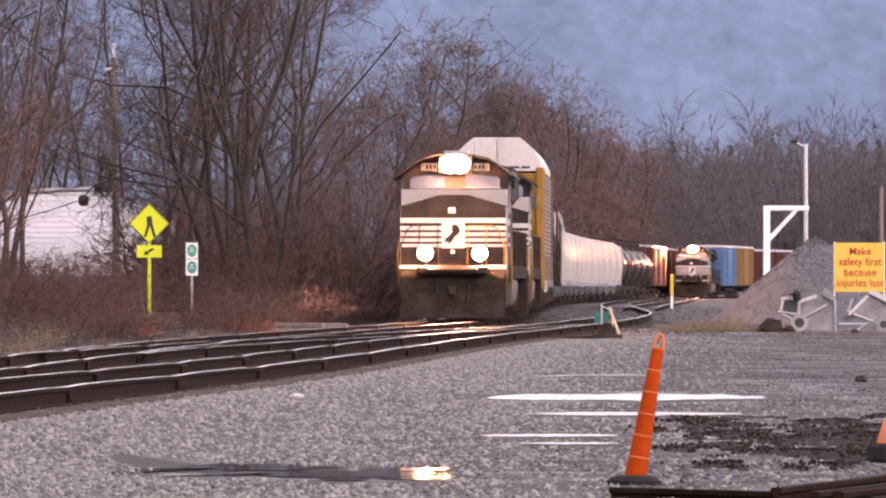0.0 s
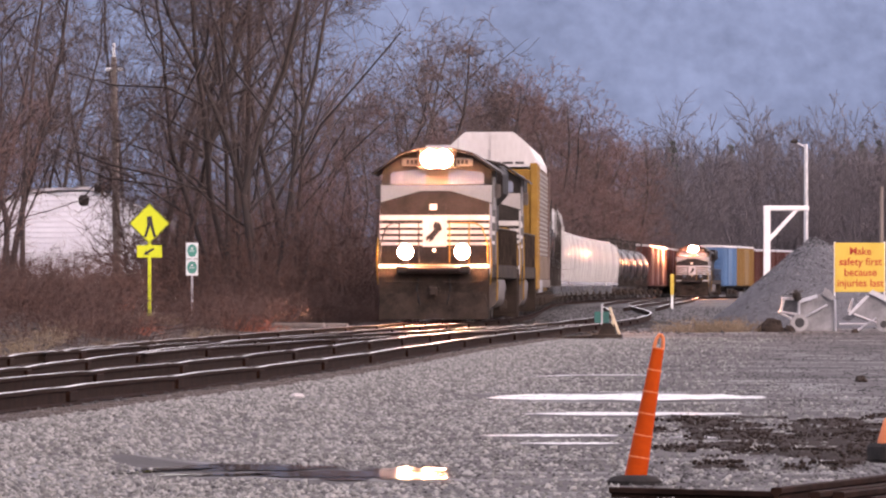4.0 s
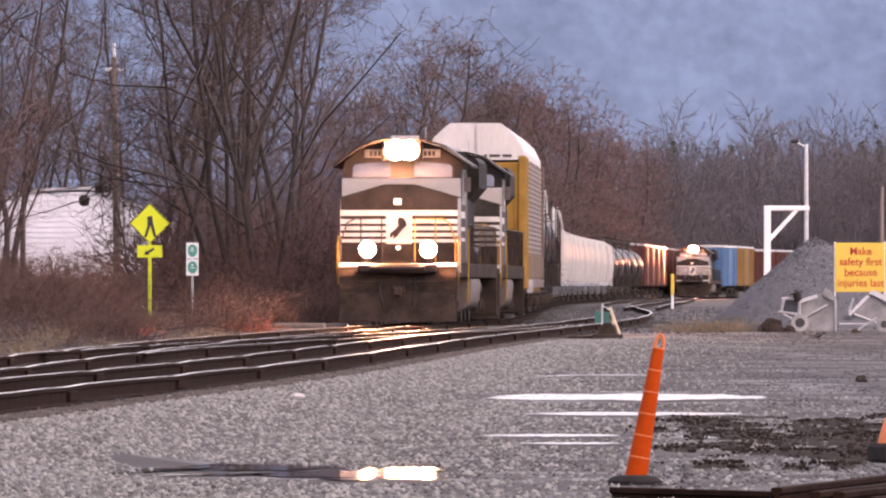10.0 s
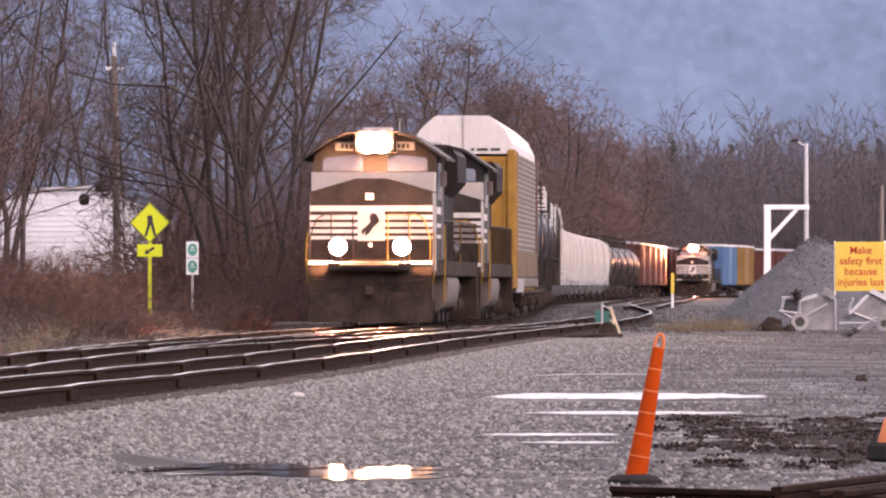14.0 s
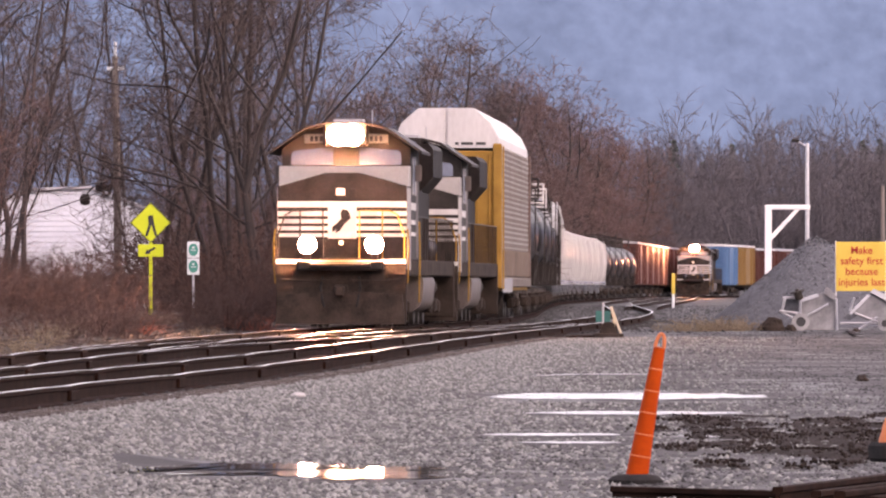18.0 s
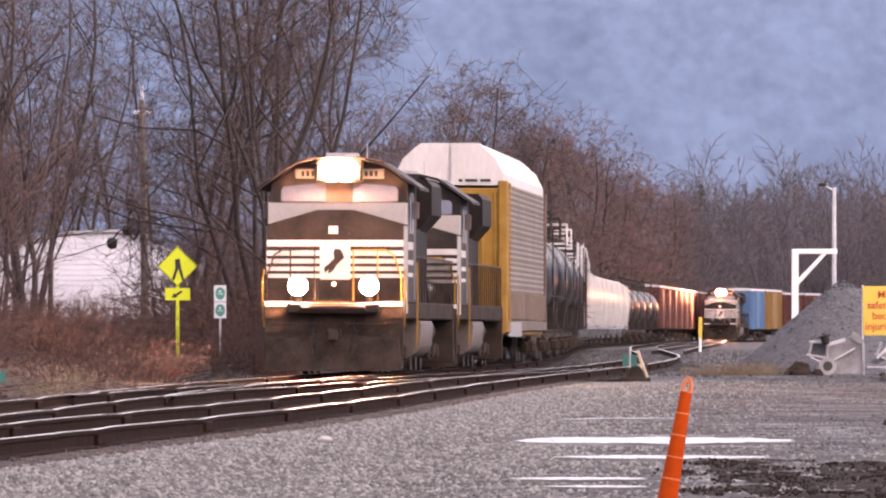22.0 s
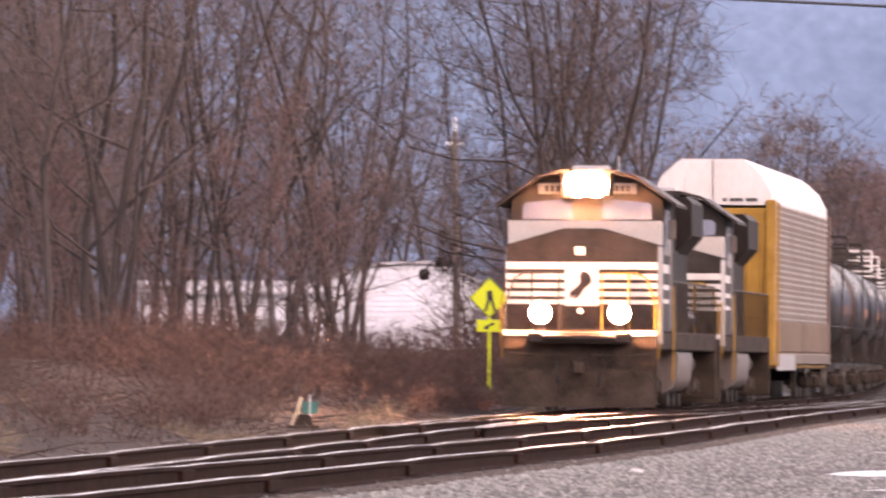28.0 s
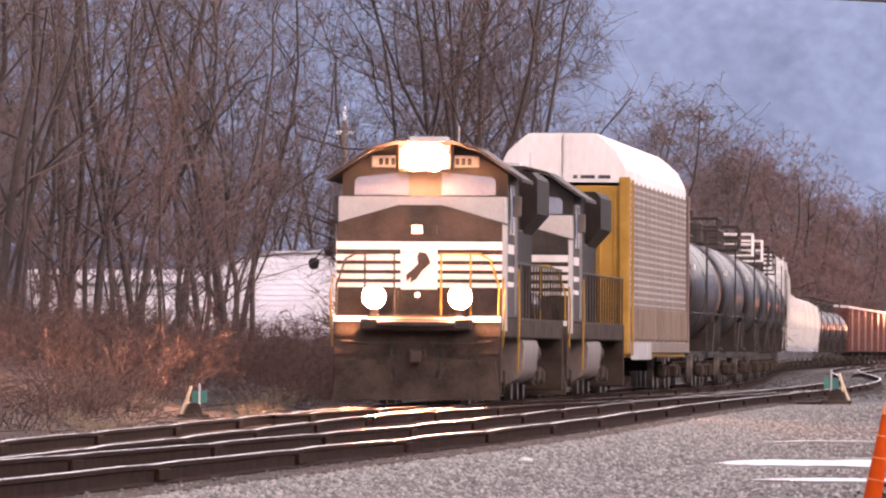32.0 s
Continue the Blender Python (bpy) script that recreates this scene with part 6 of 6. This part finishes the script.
def scrap_tower():
    x, y = 9.19, 240
    e = thing("scrap_frame", "tangled galvanised steel frame with pipe and black flange", "scrap metal", pose(x, y, ground_z(x, y)), group="scrap frames by the heap")
    part("plate", Form().prism([(0.06, 0.03), (0.92, 0.03), (0.92, 0.84), (0.70, 1.08), (0.46, 0.93), (0.02, 0.78)], "y", -0.02, 0.02), M_SCRAP, e, "dull galvanised plate")
    part("top_flange", Form().prism([(0.0, 0.74), (0.02, 0.84), (0.45, 0.97), (0.47, 0.88)], "y", -0.10, 0.0), M_GALV, e, "pale folded edge")
    part("corner_bracket", Form().prism([(0.60, 0.96), (0.66, 1.14), (0.76, 1.10), (0.94, 0.90), (0.90, 0.78)], "y", -0.12, -0.03), M_SCRAP, e)
    # Shade on the rear plate is put in by a darker material.
    part("side_plate", Form().prism([(-0.48, 0.44), (-0.10, 0.40), (0.0, 0.80), (-0.38, 0.84)], "y", 0.10, 0.13), M_PILE, e, "plate behind, coloured dark for shade")
    part("pipe", Form().lathe((0, -0.38, 0.24), (0, 1, 0), [(0, 0.10), (0, 0.225), (0.03, 0.225), (0.035, 0.15), (0.5, 0.15)], 24), M_DULLPLATE, e, "flanged pipe end", True)
    # Black disc before the closed pipe end, painting the shade of a bore.
    part("bore_disc", Form().lathe((0, -0.386, 0.24), (0, 1, 0), [(0, 0.125), (0.004, 0.125)], 20), M_SIGNBLACK, e, "black disc for the dark bore")
    part("foot_plate", Form().prism([(-0.32, 0.02), (0.12, 0.0), (0.06, 0.2), (-0.24, 0.3)], "y", -0.3, -0.24), M_SCRAP, e)
    scrap_bars(e, (((-0.46, 0.86), (0.02, 0.86)), ((-0.40, 0.85), (-0.48, 0.48)), ((0.0, 0.78), (-0.01, 0.42)), ((-0.54, 0.52), (-0.06, 0.46)), ((-0.2, 0.34), (-0.52, 0.5))), 0.034)
    scrap_bars(e, (((0.18, 0.40), (0.72, 0.70)), ((0.92, 0.84), (0.94, 0.02))), 0.03)
    part("flange", Form().lathe((-0.02, -0.12, 0.80), (-0.28, 0, 1), [(0, 0.07), (0.04, 0.11), (0.2, 0.11), (0.21, 0.20), (0.24, 0.20), (0.25, 0.06), (0.30, 0.05)], 16), M_BLACK, e, "black flange", True)


def scrap_side():
    x, y = 11.2, 240
    e = thing("scrap_frame", "galvanised steel frame lying on its side", "scrap metal", pose(x, y, ground_z(x, y)), group="scrap frames by the heap")
    part("plate", Form().prism([(-0.72, 0.48), (-0.16, 1.02), (0.45, 0.80), (0.75, 0.1), (0.0, 0.14)], "y", -0.02, 0.02), M_SCRAP, e, "dull galvanised plate")
    part("beam", Form().prism([(-0.22, 1.0), (-0.12, 1.09), (0.75, 0.70), (0.75, 0.52)], "y", -0.14, -0.03), M_GALV, e, "pale folded beam")
    part("beam", Form().prism([(-0.76, 0.46), (-0.70, 0.42), (-0.20, 0.92), (-0.28, 0.95)], "y", -0.12, -0.03), M_GALV, e, "pale folded beam")
    part("cap_plate", Form().prism([(-0.92, 0.34), (-0.72, 0.50), (-0.52, 0.40), (-0.74, 0.28)], "y", -0.1, 0.1), M_PILE, e, "dark end cap")
    part("pipe", Form().lathe((0.16, -0.36, 0.20), (0, 1, 0), [(0, 0.09), (0, 0.20), (0.03, 0.20), (0.035, 0.14), (0.4, 0.14)], 24), M_SCRAP, e, "flanged pipe end", True)
    # Again a black disc painted in for the shaded bore.
    part("bore_disc", Form().lathe((0.16, -0.366, 0.20), (0, 1, 0), [(0, 0.095), (0.004, 0.095)], 20), M_SIGNBLACK, e, "black disc for the dark bore")
    scrap_bars(e, (((-0.98, 0.2), (0.0, 0.2)), ((-0.60, 0.46), (0.02, 0.22)), ((-0.50, 0.05), (-0.02, 0.36)), ((-0.62, 0.86), (-0.74, 0.52))), 0.032)


scrap_tower()
scrap_side()


def debris():
    r = random.Random(4)
    for x, y, w, h in ((8.48, 239.4, 0.62, 0.36), (8.35, 240, 0.5, 0.22), (8.6, 241, 0.35, 0.3), (8.9, 239, 0.3, 0.18), (10.45, 236, 0.22, 0.1), (6.03, 134, 0.16, 0.11)):
        f = Form()
        n, m = 9, 14
        seed = r.random() * 50
        for i in range(n):
            u = math.pi * i / (n - 1)
            for j in range(m):
                v = 2 * math.pi * j / m
                p = Vector((math.sin(u) * math.cos(v), math.sin(u) * math.sin(v), math.cos(u)))
                k = 1 + 0.45 * noise.noise(p * 1.7 + Vector((seed, 0, 0)))
                f.v.append((p.x * k * w * 0.5, p.y * k * 0.16, max(0.0, 0.3 + 0.7 * p.z * k) * h))
        f.f = [(i * m + j, i * m + (j + 1) % m, (i + 1) * m + (j + 1) % m, (i + 1) * m + j) for i in range(n - 1) for j in range(m)]
        e = part("iron_lump", f, M_DIRT)
        e.matrix_world = pose(x, y, ground_z(x, y) - 0.01)
        tagged(e, "dark rusty lump of scrap iron", "scrap metal")


debris()


def timbers():
    for k, (x, y, turn) in enumerate(((-3.5, 234, 70), (-3.2, 236, 84), (-2.9, 233, 95), (-3.8, 237, 62), (-3.3, 238, 78))):
        e = part("timber", Form().box(-0.09, 0.09, -0.9, 0.9, 0, 0.13, 0.02), M_POLE)
        e.matrix_world = pose(x, y, ground_z(x, y) + 0.01 + (0.12 if k > 2 else 0), 0, 0, turn)
        tagged(e, "weathered old timber lying beside the track", "timber", "old timbers by the track")


timbers()


def pale_stone():
    f = Form().box(-0.07, 0.07, -0.05, 0.05, 0, 0.055, 0.022)
    e = part("stone", f, M_STONE, None, "", False)
    x = -1.62
    e.matrix_world = pose(x, 104, ground_z(x, 104), 4, 3, 15)
    tagged(e, "single pale stone at the edge of the ballast", "stone")


pale_stone()


def tie_stack():
    """Old ties piled in two layers beside the far end of the thicket."""
    r = random.Random(6)
    f = Form()
    n, m = 22, 12
    for i in range(n):
        for j in range(m):
            a = 2 * math.pi * j / m
            c, d = math.cos(a), math.sin(a)
            k = 0.178 / max(abs(c), abs(d)) ** 0.6 * (1 + 0.34 * noise.noise((i * 0.6, c * 2, d * 2)) - (0.25 if i in (0, n - 1) else 0))
            f.v.append((-1.25 + 2.5 * i / (n - 1), c * k, 0.15 + d * k))
    f.f = [(i * m + j, i * m + (j + 1) % m, (i + 1) * m + (j + 1) % m, (i + 1) * m + j) for i in range(n - 1) for j in range(m)] + [tuple(range(m)), tuple(range((n - 1) * m, n * m))]
    me = f.mesh("old_tie", M_TIEBLACK, True)
    x0, y0 = -9.95, 100
    for j in range(2):
        for k in range(4 - j % 2):
            e = new("old_tie", me)
            e.matrix_world = pose(x0 + r.uniform(-0.12, 0.12), y0 + k * 0.35 + r.uniform(-0.02, 0.02), ground_z(x0, y0) - 0.03 + j * 0.335, 0, r.uniform(-1.5, 1.5), r.uniform(-3, 3))
            tagged(e, "blackened old timber tie in a pile", "railway tie", "pile of old ties")


M_TIEBLACK = surface("tarred_wood", (0.003, 0.0028, 0.003), (0.018, 0.016, 0.0155), 2.5, 0.9, 0, 0.9, 14, 0.9, 0.5, depth=0.06, gloss=0.06)
tie_stack()


def overhead_wire():
    """A service wire over the tracks between two poles."""
    for x, top in ((-26.0, 10.6), (30.0, 8.1)):
        e = thing("utility_pole", "plain wooden pole carrying one wire", "utility pole", pose(x, 200, 0.3))
        part("pole", Form().rod((0, 0, -0.3), (0, 0, top), 0.16, 0.11, 12), M_POLE, e)
    a, b = Vector((-26.0, 200, 10.38)), Vector((30.0, 200, 7.9))
    e = part("overhead_wire", Form().pipe([a.lerp(b, t) for t in np.linspace(0, 1, 8)], 0.032, 6), M_SIGNBLACK)
    tagged(e, "black overhead wire crossing the tracks", "wire")


overhead_wire()
ties(track_side, TRACK_B, 66, 215, 0.55)
ties(track_main, TRACK_A, 100, 240, 0.55)


# ---- the bird ----
def blackbird():
    e = thing("bird", "small dark blackbird on the gravel", "bird", pose(3.9, 221, ground_z(3.9, 221)))
    part("body", Form().lathe((-0.10, 0, 0.085), (1, 0, 0.4), [(0, 0.012), (0.04, 0.044), (0.09, 0.062), (0.14, 0.056), (0.19, 0.03), (0.21, 0.012)], 14), M_FEATHER, e, "", True)
    head = part("head", Form().lathe((0.075, 0, 0.155), (1, 0, 0.35), [(0, 0.012), (0.015, 0.03), (0.035, 0.035), (0.055, 0.028), (0.068, 0.01)], 12), M_FEATHER, e, "", True)
    part("beak", Form().rod((0.132, 0, 0.175), (0.17, 0, 0.175), 0.009, 0.002, 6), M_SIGNBLACK, head)
    part("tail", Form().prism([(-0.08, -0.014), (-0.22, -0.034), (-0.225, 0.034), (-0.08, 0.014)], "z", 0.098, 0.11), M_FEATHER, e)
    for s in (-1, 1):
        part("leg", Form().rod((0.0, s * 0.022, 0.07), (0.012, s * 0.024, 0.004), 0.005, 0.004, 5).rod((-0.02, s * 0.024, 0.004), (0.045, s * 0.024, 0.004), 0.004, 0.003, 5), M_SIGNBLACK, e)
    e.scale = (1.05, 1.05, 1.05)
    wings = []
    for s in (-1, 1):
        w = part("wing", Form().prism([(0.045, 0), (0.055, s * 0.09), (0.02, s * 0.20), (-0.03, s * 0.215), (-0.07, s * 0.10), (-0.075, 0)], "z", -0.005, 0.006), M_FEATHER, e)
        wings.append((s, w))
    return e, wings


BIRD, WINGS = blackbird()


def motions():
    """The freight train creeps forward along the main track."""
    for ob, back, bogies, L in TRAIN:
        rows = []
        for k in range(0, 17):
            t = 2.0 * k
            rows.append((t, on_track(TRACK_A, front_at(t) + back, bogies, L)))
        walk(ob, rows)
    # the bird flies out from behind the switch stand, lands, and picks its way along the heap
    def at(t, x, y, up, turn):
        k = 1 - 0.05 * smooth01(t, 6.2, 7.8)
        return (t, pose(x * k, y * k, ground_z(x * k, y * k) + up, 0, 0, turn))

    walk(BIRD, [at(0, 3.92, 221, 0, 0), at(5.6, 3.92, 221, 0, 0), at(5.7, 4.08, 220.6, 0.3, -10), at(5.9, 4.40, 220.3, 0.27, -20), at(6.1, 4.90, 220, 0.3, -20),
                at(6.3, 5.34, 219.5, 0.2, -15), at(6.5, 5.88, 219, 0.16, -15), at(6.7, 6.32, 218, 0.1, -15), at(6.9, 6.88, 217.5, 0.12, -15), at(7.1, 7.17, 217, 0.1, -20),
                at(7.3, 7.48, 216.5, 0.07, -20), at(7.5, 7.68, 215, 0.0, -20), at(7.8, 7.95, 214, 0, -10), at(8, 8.03, 214, 0, 5), at(8.5, 8.07, 214, 0, 8),
                at(9, 8.20, 214, 0, 10), at(9.5, 8.42, 214, 0, 15), at(10, 8.64, 214, 0, 15), at(10.5, 8.81, 214, 0, 10), at(11, 8.94, 214.4, 0, 25), at(11.5, 9.03, 214.6, 0, 10),
                at(12, 9.08, 214.7, 0, 0), at(12.5, 9.09, 214.7, 0, 5), at(13, 9.16, 214.6, 0, 10), at(13.5, 9.29, 214.3, 0, 0), at(14, 9.36, 214, 0, 5), at(14.5, 9.38, 214, 0, 20),
                at(15.1, 9.38, 214, 0, 90), at(15.8, 9.37, 214, 0, 160), at(16.5, 9.36, 214, 0, 175), at(17, 9.38, 214, 0, 180), at(18, 9.39, 214, 0, 175), at(18.5, 9.38, 214, 0, 110),
                at(19, 9.39, 214, 0, 40), at(20, 9.40, 214, 0, 5), at(21, 9.46, 213, 0, 35), at(24, 9.46, 213, 0, 30), at(32, 9.46, 213, 0, 30)])
    for s, wing in WINGS:
        def spread(t, lift, back):
            return (t, pose(0.045, s * 0.045, 0.145, 0, 0, s * back) @ Matrix.Rotation(radians(s * lift), 4, "X"))
        flaps = [spread(5.7 + 0.1 * k, (42, 5, -30, 5)[k % 4], 0) for k in range(1, 18)]
        walk(wing, [spread(0, -25, 80), spread(5.5, -25, 80), spread(5.65, 10, 40)] + flaps + [spread(7.5, 30, 30), spread(7.7, -25, 80), spread(32, -25, 80)])


motions()
